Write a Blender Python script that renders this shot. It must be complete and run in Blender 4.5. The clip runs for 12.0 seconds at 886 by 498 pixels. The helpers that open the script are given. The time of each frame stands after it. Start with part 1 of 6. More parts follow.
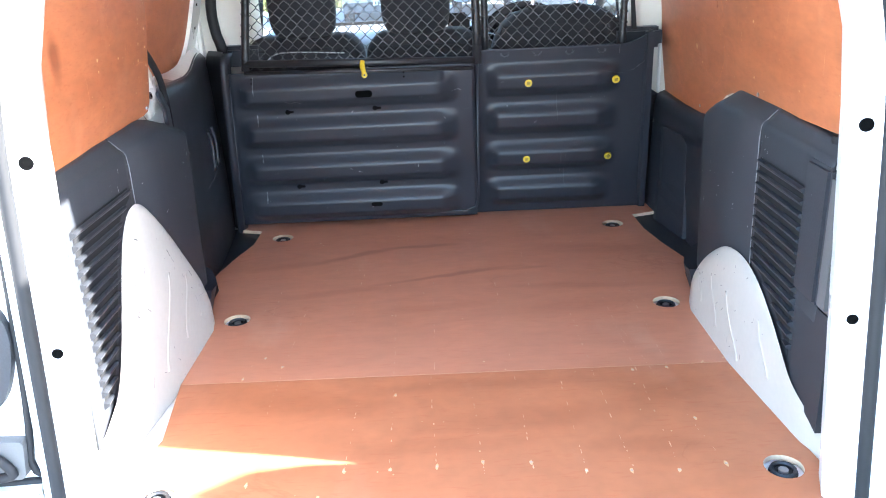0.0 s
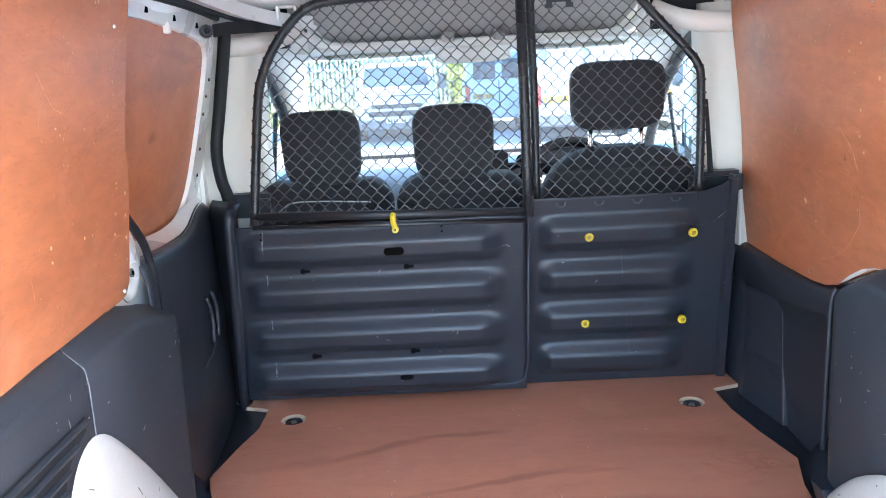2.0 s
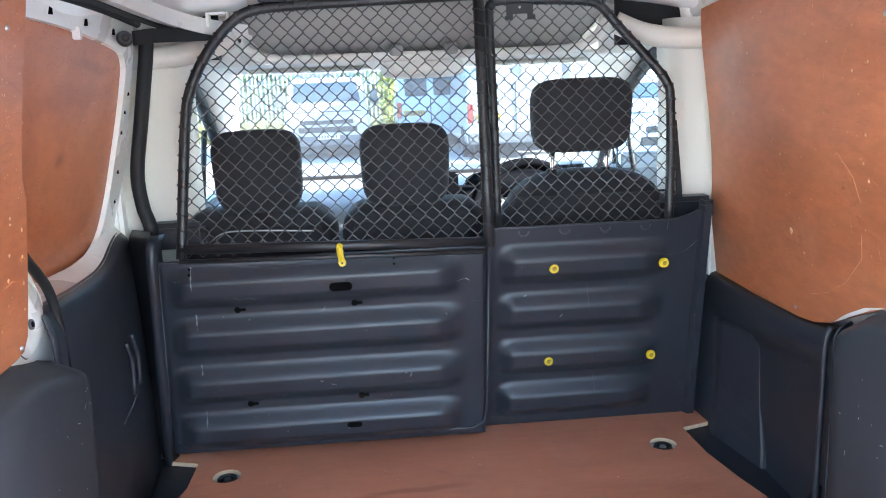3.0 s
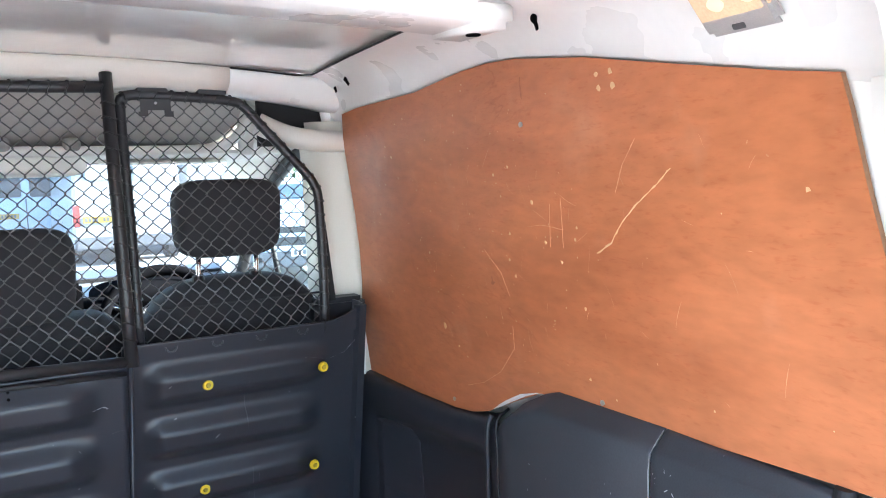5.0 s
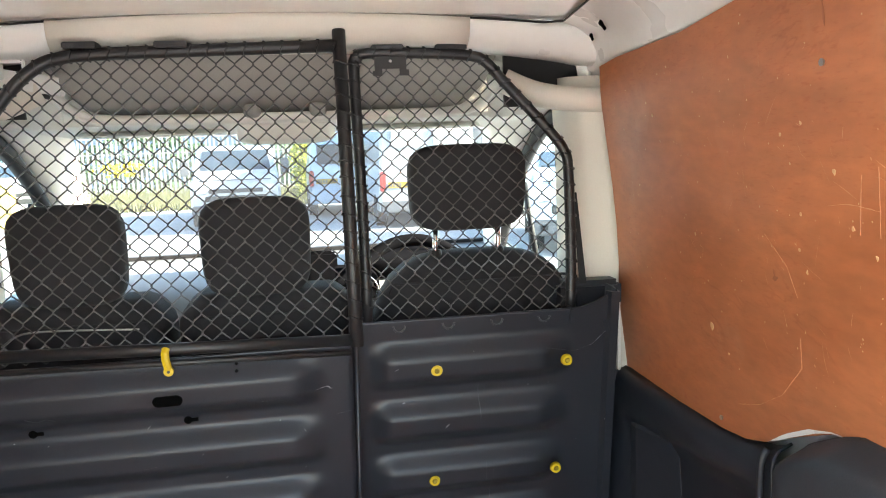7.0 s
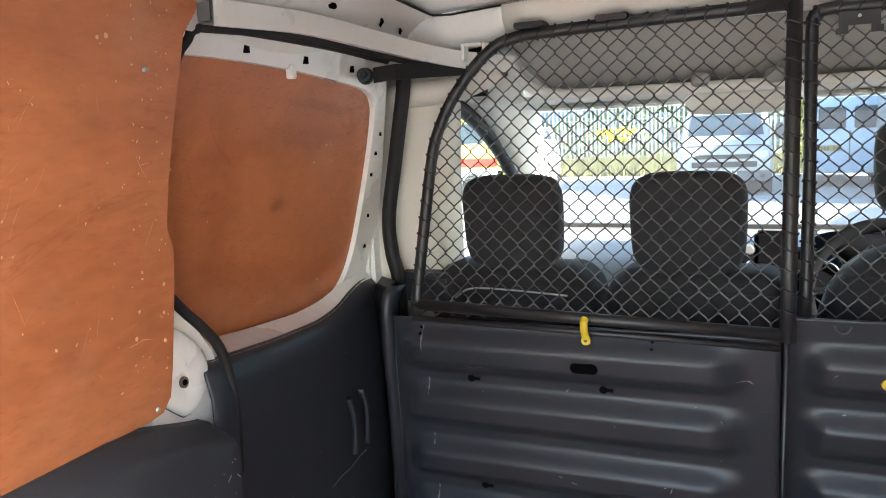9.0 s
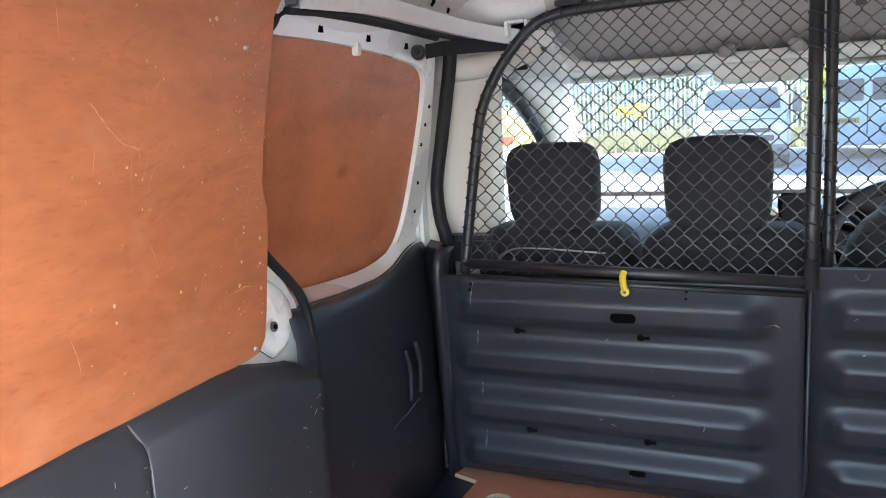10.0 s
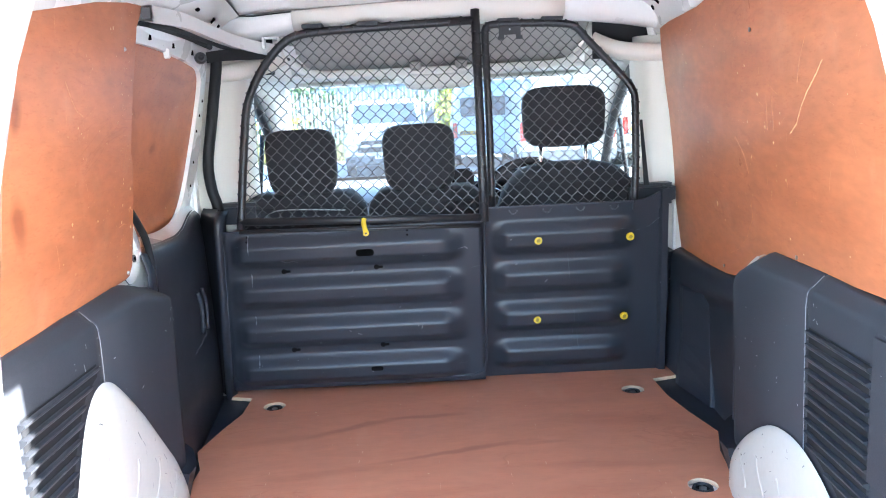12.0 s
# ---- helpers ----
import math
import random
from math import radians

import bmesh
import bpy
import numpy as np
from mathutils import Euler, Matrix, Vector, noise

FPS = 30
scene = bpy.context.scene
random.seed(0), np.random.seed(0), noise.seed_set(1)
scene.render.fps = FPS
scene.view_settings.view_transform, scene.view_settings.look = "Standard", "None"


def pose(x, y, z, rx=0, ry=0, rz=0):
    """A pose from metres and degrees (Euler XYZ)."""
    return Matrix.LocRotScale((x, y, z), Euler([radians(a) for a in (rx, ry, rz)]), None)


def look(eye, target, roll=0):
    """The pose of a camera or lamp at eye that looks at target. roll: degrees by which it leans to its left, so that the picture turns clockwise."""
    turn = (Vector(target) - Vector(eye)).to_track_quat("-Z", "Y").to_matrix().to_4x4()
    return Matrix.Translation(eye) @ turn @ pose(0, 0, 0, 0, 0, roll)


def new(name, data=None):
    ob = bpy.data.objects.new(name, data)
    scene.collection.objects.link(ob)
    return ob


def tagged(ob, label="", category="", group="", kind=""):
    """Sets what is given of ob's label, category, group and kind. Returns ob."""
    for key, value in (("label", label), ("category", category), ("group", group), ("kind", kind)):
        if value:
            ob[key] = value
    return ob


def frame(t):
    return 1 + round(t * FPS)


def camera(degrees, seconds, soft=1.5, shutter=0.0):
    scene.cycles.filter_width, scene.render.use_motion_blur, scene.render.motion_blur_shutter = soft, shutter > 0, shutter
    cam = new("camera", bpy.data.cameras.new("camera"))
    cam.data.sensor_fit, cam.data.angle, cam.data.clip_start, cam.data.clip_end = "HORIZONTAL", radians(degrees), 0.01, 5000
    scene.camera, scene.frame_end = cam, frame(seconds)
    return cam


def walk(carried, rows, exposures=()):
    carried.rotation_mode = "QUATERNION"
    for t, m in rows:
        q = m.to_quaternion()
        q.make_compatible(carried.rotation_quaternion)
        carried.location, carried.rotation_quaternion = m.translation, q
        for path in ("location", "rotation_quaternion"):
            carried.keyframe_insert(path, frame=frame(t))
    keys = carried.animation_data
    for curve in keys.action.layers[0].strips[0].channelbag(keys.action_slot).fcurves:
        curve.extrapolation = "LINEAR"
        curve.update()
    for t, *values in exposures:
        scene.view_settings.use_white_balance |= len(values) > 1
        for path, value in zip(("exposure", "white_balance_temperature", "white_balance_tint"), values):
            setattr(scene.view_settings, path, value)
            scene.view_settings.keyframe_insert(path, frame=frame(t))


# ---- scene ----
cam = camera(58.3, 12.0, soft=1.0)
PATH = [
    (0, (0.01, -0.939, 0.877), (-0.013, 0.932, 0.17), -2.8),
    (0.5, (-0.033, -0.799, 0.891), (-0.063, 1.081, 0.211), -3.0),
    (1, (-0.062, -0.723, 0.905), (-0.08, 1.184, 0.3), -2.8),
    (1.5, (-0.065, -0.614, 0.91), (-0.091, 1.321, 0.406), -3.0),
    (2, (-0.08, -0.482, 0.927), (-0.113, 1.467, 0.482), -3.0),
    (2.5, (-0.085, -0.389, 0.926), (-0.149, 1.563, 0.496), -2.9),
    (3, (-0.133, -0.281, 0.928), (0.011, 1.67, 0.514), -2.3),
    (3.5, (-0.149, -0.225, 0.94), (0.323, 1.676, 0.533), -2.0),
    (3.7, (-0.159, -0.209, 0.931), (0.442, 1.656, 0.532), -2.0),
    (5.3, (-0.175, -0.163, 0.928), (0.892, 1.519, 0.754), -1.6),
    (5.5, (-0.172, -0.156, 0.93), (0.903, 1.522, 0.757), -1.7),
    (6, (-0.117, -0.114, 0.915), (0.779, 1.666, 0.747), -2.4),
    (6.5, (-0.015, -0.056, 0.909), (0.484, 1.867, 0.679), -2.2),
    (7, (0.014, 0.036, 0.918), (0.369, 1.987, 0.662), -2.0),
    (7.5, (0.037, 0.101, 0.917), (0.089, 2.081, 0.636), -1.8),
    (7.7, (0.054, 0.123, 0.917), (-0.063, 2.099, 0.629), -1.6),
    (9.3, (0.132, 0.062, 0.93), (-0.735, 1.84, 0.633), -2.5),
    (9.5, (0.138, 0.035, 0.926), (-0.745, 1.804, 0.625), -2.4),
    (10, (0.11, -0.073, 0.915), (-0.73, 1.71, 0.573), -3.5),
    (10.5, (0.079, -0.212, 0.901), (-0.522, 1.654, 0.504), -2.9),
    (11, (0.112, -0.377, 0.908), (-0.216, 1.563, 0.554), -1.6),
    (11.5, (0.089, -0.553, 0.897), (-0.067, 1.411, 0.556), -2.3),
    (12, (-0.007, -0.759, 0.879), (-0.012, 1.209, 0.525), -2.8),
]
EXPOSURES = [(0, 4.35, 5850, 10), (1.2, 4.38, 5680, 10), (2.5, 4.42, 5650, 10), (3.5, 4.14, 6100, 10), (5.5, 4.15, 5950, 10), (7, 4.0, 7200, 10), (9.5, 3.84, 6650, 10), (10.0, 3.95, 6200, 10), (10.5, 4.65, 5500, 10), (10.9, 5.0, 5450, 10), (11.4, 4.84, 5550, 10), (12, 4.54, 5700, 10)]
walk(cam, [(t, look(eye, target, roll)) for t, eye, target, roll in PATH], EXPOSURES)

# ==== body
# ---- daylight ----
world = bpy.data.worlds.new("sky")
scene.world = world
world.use_nodes = True
wn = world.node_tree
sky = wn.nodes.new("ShaderNodeTexSky")
sky.sky_type, sky.sun_disc = "NISHITA", False
SUN_ELEV, SUN_AZ = 25.0, 103.2  # a lowish sun to the right of the van, a little behind
sky.sun_elevation, sky.sun_rotation = radians(SUN_ELEV), radians(SUN_AZ)
wn.links.new(sky.outputs[0], wn.nodes["Background"].inputs[0])
wn.nodes["Background"].inputs[1].default_value = 0.135
sun = new("sun", bpy.data.lights.new("sun", "SUN"))
sun.data.energy, sun.data.angle, sun.data.color = 4.6, radians(0.55), (1.0, 0.95, 0.86)
el, az = radians(SUN_ELEV), radians(SUN_AZ)
SUN_DIR = Vector((math.sin(az) * math.cos(el), math.cos(az) * math.cos(el), math.sin(el)))
sun.matrix_world = look(SUN_DIR * 30, (0, 0, 0))


# ---- materials ----
def material(name, colour, rough=0.5, metal=0.0, vary=0.12, scale=(6.0, 60.0), bump=0.05, stretch=(1, 1, 1), spec=0.5, coat=0.0, specks=None, speck_scale=90.0, speck_size=0.09):
    """A surface with broad stains, fine grain and, where wanted, small chips of another colour."""
    m = bpy.data.materials.new(name)
    m.use_nodes = True
    n, l = m.node_tree.nodes, m.node_tree.links
    b = n["Principled BSDF"]
    b.inputs["Roughness"].default_value, b.inputs["Metallic"].default_value = rough, metal
    b.inputs["Specular IOR Level"].default_value = spec
    b.inputs["Coat Weight"].default_value = coat
    b.inputs["Coat Roughness"].default_value = 0.08
    tc = n.new("ShaderNodeTexCoord")
    mp = n.new("ShaderNodeMapping")
    mp.inputs["Scale"].default_value = stretch
    l.new(tc.outputs["Object"], mp.inputs[0])
    big, fine = n.new("ShaderNodeTexNoise"), n.new("ShaderNodeTexNoise")
    big.inputs["Scale"].default_value, fine.inputs["Scale"].default_value = scale
    big.inputs["Detail"].default_value, fine.inputs["Detail"].default_value = 4, 6
    l.new(mp.outputs[0], big.inputs[0])
    l.new(mp.outputs[0], fine.inputs[0])
    add = n.new("ShaderNodeMath")
    add.operation = "ADD"
    l.new(big.outputs[0], add.inputs[0])
    l.new(fine.outputs[0], add.inputs[1])
    ramp = n.new("ShaderNodeMapRange")
    ramp.inputs["From Min"].default_value, ramp.inputs["From Max"].default_value = 0.6, 1.4
    ramp.inputs["To Min"].default_value, ramp.inputs["To Max"].default_value = 1 - vary, 1 + vary
    l.new(add.outputs[0], ramp.inputs[0])
    mul = n.new("ShaderNodeMix")
    mul.data_type, mul.blend_type = "RGBA", "MULTIPLY"
    mul.inputs[0].default_value = 1.0
    mul.inputs[6].default_value = (*colour, 1)
    l.new(ramp.outputs[0], mul.inputs[7])
    out = mul.outputs[2]
    if specks:
        v = n.new("ShaderNodeTexVoronoi")
        v.inputs["Scale"].default_value = speck_scale / 4
        l.new(tc.outputs["Object"], v.inputs[0])
        wob = n.new("ShaderNodeTexNoise")
        wob.inputs["Scale"].default_value = 9
        l.new(tc.outputs["Object"], wob.inputs[0])
        less = n.new("ShaderNodeMath")
        less.operation = "LESS_THAN"
        size = n.new("ShaderNodeMapRange")
        size.inputs["From Min"].default_value, size.inputs["From Max"].default_value = 0.5, 0.75
        size.inputs["To Min"].default_value, size.inputs["To Max"].default_value = 0.0, speck_size
        l.new(wob.outputs[0], size.inputs[0])
        l.new(v.outputs[0], less.inputs[0])
        l.new(size.outputs[0], less.inputs[1])
        mix = n.new("ShaderNodeMix")
        mix.data_type = "RGBA"
        l.new(less.outputs[0], mix.inputs[0])
        l.new(out, mix.inputs[6])
        mix.inputs[7].default_value = (*specks, 1)
        out = mix.outputs[2]
    l.new(out, b.inputs["Base Color"])
    rr = n.new("ShaderNodeMapRange")
    rr.inputs["To Min"].default_value, rr.inputs["To Max"].default_value = max(rough - 0.1, 0.02), min(rough + 0.12, 1)
    l.new(big.outputs[0], rr.inputs[0])
    l.new(rr.outputs[0], b.inputs["Roughness"])
    if bump:
        bp = n.new("ShaderNodeBump")
        bp.inputs["Strength"].default_value, bp.inputs["Distance"].default_value = bump, 0.002
        l.new(fine.outputs[0], bp.inputs["Height"])
        l.new(bp.outputs[0], b.inputs["Normal"])
    return m


def plywood(name, colour, across, stain=0.2, spec=0.5, rough=0.42, scuff=(3.0, 30.0, 3.0), scuffs=0.5, pores=(20, 40, 150), veins=0.6, pore_dark=0.8, grain=(0.88, 1.1)):
    """Film-faced plywood: long wavy grain, broad stains, pale chips and scratches. across: scale of the noise, small along the grain."""
    m = material(name, colour, rough, 0, stain, (1.6, 26.0), 0.06, across, spec, 0.0, (0.62, 0.42, 0.24), 120.0, 0.13)
    n, l = m.node_tree.nodes, m.node_tree.links
    b = n["Principled BSDF"]
    src = b.inputs["Base Color"].links[0].from_socket
    tc = n.new("ShaderNodeTexCoord")
    mp = n.new("ShaderNodeMapping")
    mp.inputs["Scale"].default_value = across
    l.new(tc.outputs["Object"], mp.inputs[0])
    w = n.new("ShaderNodeTexNoise")
    w.inputs["Scale"].default_value, w.inputs["Detail"].default_value, w.inputs["Distortion"].default_value = 5.0, 8, 1.2
    l.new(mp.outputs[0], w.inputs[0])
    r = n.new("ShaderNodeMapRange")
    r.inputs["From Min"].default_value, r.inputs["From Max"].default_value = 0.3, 0.75
    r.inputs["To Min"].default_value, r.inputs["To Max"].default_value = grain
    l.new(w.outputs[0], r.inputs[0])
    mu = n.new("ShaderNodeMix")
    mu.data_type, mu.blend_type = "RGBA", "MULTIPLY"
    mu.inputs[0].default_value = 1.0
    l.new(src, mu.inputs[6])
    l.new(r.outputs[0], mu.inputs[7])
    # pale rubbed scuffs, long in the direction in which loads slide
    mp2, s, sr, wide = n.new("ShaderNodeMapping"), n.new("ShaderNodeTexNoise"), n.new("ShaderNodeMapRange"), n.new("ShaderNodeTexNoise")
    mp2.inputs["Scale"].default_value = scuff
    l.new(tc.outputs["Object"], mp2.inputs[0])
    l.new(mp2.outputs[0], s.inputs[0])
    l.new(tc.outputs["Object"], wide.inputs[0])
    s.inputs["Scale"].default_value, s.inputs["Detail"].default_value = 1.0, 7
    wide.inputs["Scale"].default_value = 3.0
    sr.inputs["From Min"].default_value, sr.inputs["From Max"].default_value = 0.6, 0.78
    l.new(s.outputs[0], sr.inputs[0])
    am, am2 = n.new("ShaderNodeMath"), n.new("ShaderNodeMath")
    am.operation = am2.operation = "MULTIPLY"
    l.new(sr.outputs[0], am.inputs[0])
    l.new(wide.outputs[0], am.inputs[1])
    l.new(am.outputs[0], am2.inputs[0])
    am2.inputs[1].default_value = scuffs
    pale = n.new("ShaderNodeMix")
    pale.data_type = "RGBA"
    l.new(am2.outputs[0], pale.inputs[0])
    l.new(mu.outputs[2], pale.inputs[6])
    pale.inputs[7].default_value = (0.66, 0.44, 0.31, 1)
    # short dark pores and a few wandering growth lines
    out = pale.outputs[2]
    for stretch, scale, dist, lo, hi, dark, gate in ((pores, 1.0, 0.2, 0.56, 0.72, pore_dark, 0.36), (across, 2.2, 2.5, 0.0, 0.02, veins, 0.54)):
        q, t, r, g, gr, k, mm = (n.new("ShaderNodeMapping"), n.new("ShaderNodeTexNoise"), n.new("ShaderNodeMapRange"), n.new("ShaderNodeTexNoise"), n.new("ShaderNodeMapRange"), n.new("ShaderNodeMath"), n.new("ShaderNodeMix"))
        q.inputs["Scale"].default_value = stretch
        l.new(tc.outputs["Object"], q.inputs[0])
        l.new(q.outputs[0], t.inputs[0])
        t.inputs["Scale"].default_value, t.inputs["Detail"].default_value, t.inputs["Distortion"].default_value = scale, 5, dist
        src = t.outputs[0]
        if not lo:
            s0, s1 = n.new("ShaderNodeMath"), n.new("ShaderNodeMath")
            s0.operation, s1.operation = "SUBTRACT", "ABSOLUTE"
            l.new(src, s0.inputs[0])
            s0.inputs[1].default_value = 0.5
            l.new(s0.outputs[0], s1.inputs[0])
            src = s1.outputs[0]
            r.inputs["To Min"].default_value, r.inputs["To Max"].default_value = 1.0, 0.0
        r.inputs["From Min"].default_value, r.inputs["From Max"].default_value = lo, hi
        l.new(src, r.inputs[0])
        g.inputs["Scale"].default_value, g.inputs["Detail"].default_value = 4.0 if lo else 2.6, 3
        l.new(tc.outputs["Object"], g.inputs[0])
        gr.inputs["From Min"].default_value, gr.inputs["From Max"].default_value = gate, gate + 0.14
        l.new(g.outputs[0], gr.inputs[0])
        k.operation = "MULTIPLY"
        l.new(r.outputs[0], k.inputs[0])
        l.new(gr.outputs[0], k.inputs[1])
        mm.data_type, mm.blend_type = "RGBA", "MULTIPLY"
        l.new(k.outputs[0], mm.inputs[0])
        l.new(out, mm.inputs[6])
        mm.inputs[7].default_value = (dark, dark * 0.88, dark * 0.85, 1)
        out = mm.outputs[2]
    l.new(out, b.inputs["Base Color"])
    return m


def blotches(m, spots, axes="xy"):
    """Soft-edged stains in a board: centre, half length and width, turn in degrees, tint. axes: the plane of the board."""
    n, l = m.node_tree.nodes, m.node_tree.links
    b = n["Principled BSDF"]
    out = b.inputs["Base Color"].links[0].from_socket
    tc, wob, warp = n.new("ShaderNodeTexCoord"), n.new("ShaderNodeTexNoise"), n.new("ShaderNodeVectorMath")
    wob.inputs["Scale"].default_value, wob.inputs["Detail"].default_value = 7.0, 6
    l.new(tc.outputs["Object"], wob.inputs[0])
    sub, grow = n.new("ShaderNodeVectorMath"), n.new("ShaderNodeVectorMath")
    sub.operation, grow.operation, warp.operation = "SUBTRACT", "SCALE", "ADD"
    sub.inputs[1].default_value = (0.5, 0.5, 0.5)
    grow.inputs["Scale"].default_value = 0.05
    l.new(wob.outputs["Color"], sub.inputs[0])
    l.new(sub.outputs[0], grow.inputs[0])
    l.new(tc.outputs["Object"], warp.inputs[0])
    l.new(grow.outputs[0], warp.inputs[1])
    for u, v, a, w, turn, tint, *side in spots:
        q, g, k, mm = n.new("ShaderNodeMapping"), n.new("ShaderNodeTexGradient"), n.new("ShaderNodeMath"), n.new("ShaderNodeMix")
        q.vector_type, g.gradient_type = "TEXTURE", "SPHERICAL"
        if axes == "xy":
            q.inputs["Location"].default_value, q.inputs["Scale"].default_value, q.inputs["Rotation"].default_value = (u, v, 0), (a, w, 1), (0, 0, radians(turn))
        else:
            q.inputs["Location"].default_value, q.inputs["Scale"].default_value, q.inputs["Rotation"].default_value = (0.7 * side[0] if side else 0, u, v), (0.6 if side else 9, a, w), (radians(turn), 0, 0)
        l.new(warp.outputs[0], q.inputs[0])
        l.new(q.outputs[0], g.inputs[0])
        k.operation, k.use_clamp = "MULTIPLY", True
        k.inputs[1].default_value = 1.6
        l.new(g.outputs["Fac"], k.inputs[0])
        mm.data_type, mm.blend_type = "RGBA", "MULTIPLY"
        l.new(k.outputs[0], mm.inputs[0])
        l.new(out, mm.inputs[6])
        mm.inputs[7].default_value = (*tint, 1)
        out = mm.outputs[2]
    l.new(out, b.inputs["Base Color"])


PLY_FLOOR = plywood("red_floor_plywood", (0.51, 0.21, 0.118), (0.8, 2.0, 1.0), 0.075, rough=0.36, scuff=(5.0, 2.0, 1.0), scuffs=0.5, pores=(22, 150, 1), veins=0.86, pore_dark=0.96, grain=(0.92, 1.06))
PLY_REAR = plywood("orange_floor_plywood", (0.45, 0.162, 0.072), (1.3, 1.3, 1.0), 0.09, rough=0.36, scuff=(5.0, 2.6, 1.0), scuffs=0.4, pores=(22, 120, 1), veins=0.88, pore_dark=0.95, grain=(0.9, 1.08))
PLY_WALL = plywood("red_wall_plywood", (0.44, 0.152, 0.064), (1.0, 0.9, 2.6), 0.17, spec=0.42, rough=0.38, scuff=(1.0, 9.0, 7.0), scuffs=0.3, pores=(1, 60, 240), veins=0.84, pore_dark=0.9)
PLY_DOOR = plywood("red_door_plywood", (0.47, 0.155, 0.06), (1.0, 1.0, 1.6), 0.14, scuff=(1.0, 10.0, 4.0), scuffs=0.2, pores=(1, 75, 330), veins=0.8)
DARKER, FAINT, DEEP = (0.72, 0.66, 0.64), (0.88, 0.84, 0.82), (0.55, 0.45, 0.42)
blotches(PLY_FLOOR, ((-0.27, 1.36, 0.16, 0.022, 22, DARKER), (-0.08, 1.415, 0.14, 0.018, 4, DARKER), (0.0, 1.17, 0.25, 0.016, 14, DARKER), (-0.45, 1.3, 0.2, 0.03, 12, FAINT), (0.2, 1.2, 0.12, 0.012, 6, FAINT), (0.33, 0.93, 0.2, 0.05, 3, FAINT), (-0.05, 0.95, 0.22, 0.03, 4, FAINT), (0.45, 1.33, 0.22, 0.06, -8, FAINT), (-0.3, 1.08, 0.24, 0.03, 10, FAINT), (0.35, 1.06, 0.25, 0.03, -4, FAINT)))
blotches(PLY_REAR, ((0.15, 0.42, 0.3, 0.05, 6, FAINT), (-0.3, 0.5, 0.25, 0.06, -5, FAINT), (0.45, 0.5, 0.15, 0.05, 10, FAINT), (-0.05, 0.33, 0.2, 0.035, 3, FAINT), (0.36, 0.31, 0.16, 0.03, -6, FAINT), (-0.35, 0.27, 0.12, 0.04, 4, FAINT), (0.05, 0.55, 0.3, 0.03, 2, FAINT)))
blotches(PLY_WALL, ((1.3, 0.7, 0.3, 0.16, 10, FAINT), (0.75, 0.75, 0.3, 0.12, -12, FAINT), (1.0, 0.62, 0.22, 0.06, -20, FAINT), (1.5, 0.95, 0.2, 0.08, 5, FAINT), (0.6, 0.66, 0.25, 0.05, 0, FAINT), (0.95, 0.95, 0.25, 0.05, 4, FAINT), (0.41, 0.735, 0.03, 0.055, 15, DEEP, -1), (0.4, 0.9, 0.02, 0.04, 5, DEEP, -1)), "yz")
blotches(PLY_DOOR, ((1.29, 0.805, 0.032, 0.026, -20, FAINT), (1.285, 0.8, 0.022, 0.014, 25, DARKER), (1.3, 0.92, 0.3, 0.03, 4, FAINT), (1.2, 0.7, 0.2, 0.04, -12, FAINT), (1.45, 0.66, 0.12, 0.03, 10, FAINT), (1.4, 0.98, 0.2, 0.015, -3, FAINT), (1.12, 0.85, 0.06, 0.2, 8, FAINT)), "yz")
WALL_EDGE = material("stained_plywood_edge", (0.3, 0.155, 0.08), 0.7, vary=0.25, scale=(20, 150))
FLOOR_RUB = material("rubbed_floor_wood", (0.6, 0.36, 0.24), 0.6, vary=0.3, scale=(30, 200))
STAIN = material("dark_wood_stain", (0.3, 0.1, 0.048), 0.5, vary=0.3, scale=(20, 90))
RUBBED = material("rubbed_wood", (0.54, 0.26, 0.14), 0.6, vary=0.3, scale=(30, 200))
WORN_HEAD = material("worn_screw_head", (0.5, 0.42, 0.34), 0.5, 0.3, vary=0.3, scale=(60, 400))
BOLT_PIN = material("dull_yellow_plastic", (0.25, 0.18, 0.01), 0.5, vary=0.2)
PALE_FLECK = material("pale_plastic_fleck", (0.4, 0.4, 0.4), 0.7, vary=0.3, scale=(40, 300))
PALE_SCUFF = material("pale_plastic_scuff", (0.2, 0.2, 0.21), 0.7, vary=0.3, scale=(40, 300))
ARCH = material("white_arch_paint", (0.45, 0.42, 0.375), 0.38, vary=0.05, scale=(5, 80), bump=0.03, specks=(0.12, 0.1, 0.09), speck_scale=70, speck_size=0.06)
GREY_TRIM = material("grey_plastic", (0.09, 0.09, 0.09), 0.5, vary=0.1, scale=(5, 300), bump=0.1)
PLY_EDGE = material("plywood_edge", (0.55, 0.4, 0.26), 0.7, vary=0.2, scale=(20, 150))
SCRATCH = material("bare_wood_scratch", (0.62, 0.42, 0.24), 0.7)
WHITE = material("white_paint", (0.77, 0.76, 0.73), 0.28, vary=0.03, bump=0.01, coat=0.4, specks=(0.3, 0.29, 0.28), speck_scale=60, speck_size=0.05)
ROOF = material("white_roof_paint", (0.86, 0.85, 0.81), 0.16, vary=0.03, bump=0.0, coat=1.0)
ROOF.node_tree.nodes["Principled BSDF"].inputs["Coat Roughness"].default_value = 0.02
BLACK = material("black_plastic", (0.0215, 0.024, 0.031), 0.38, spec=0.42, vary=0.2, scale=(5, 400), bump=0.12, specks=(0.3, 0.3, 0.3), speck_scale=110, speck_size=0.07)
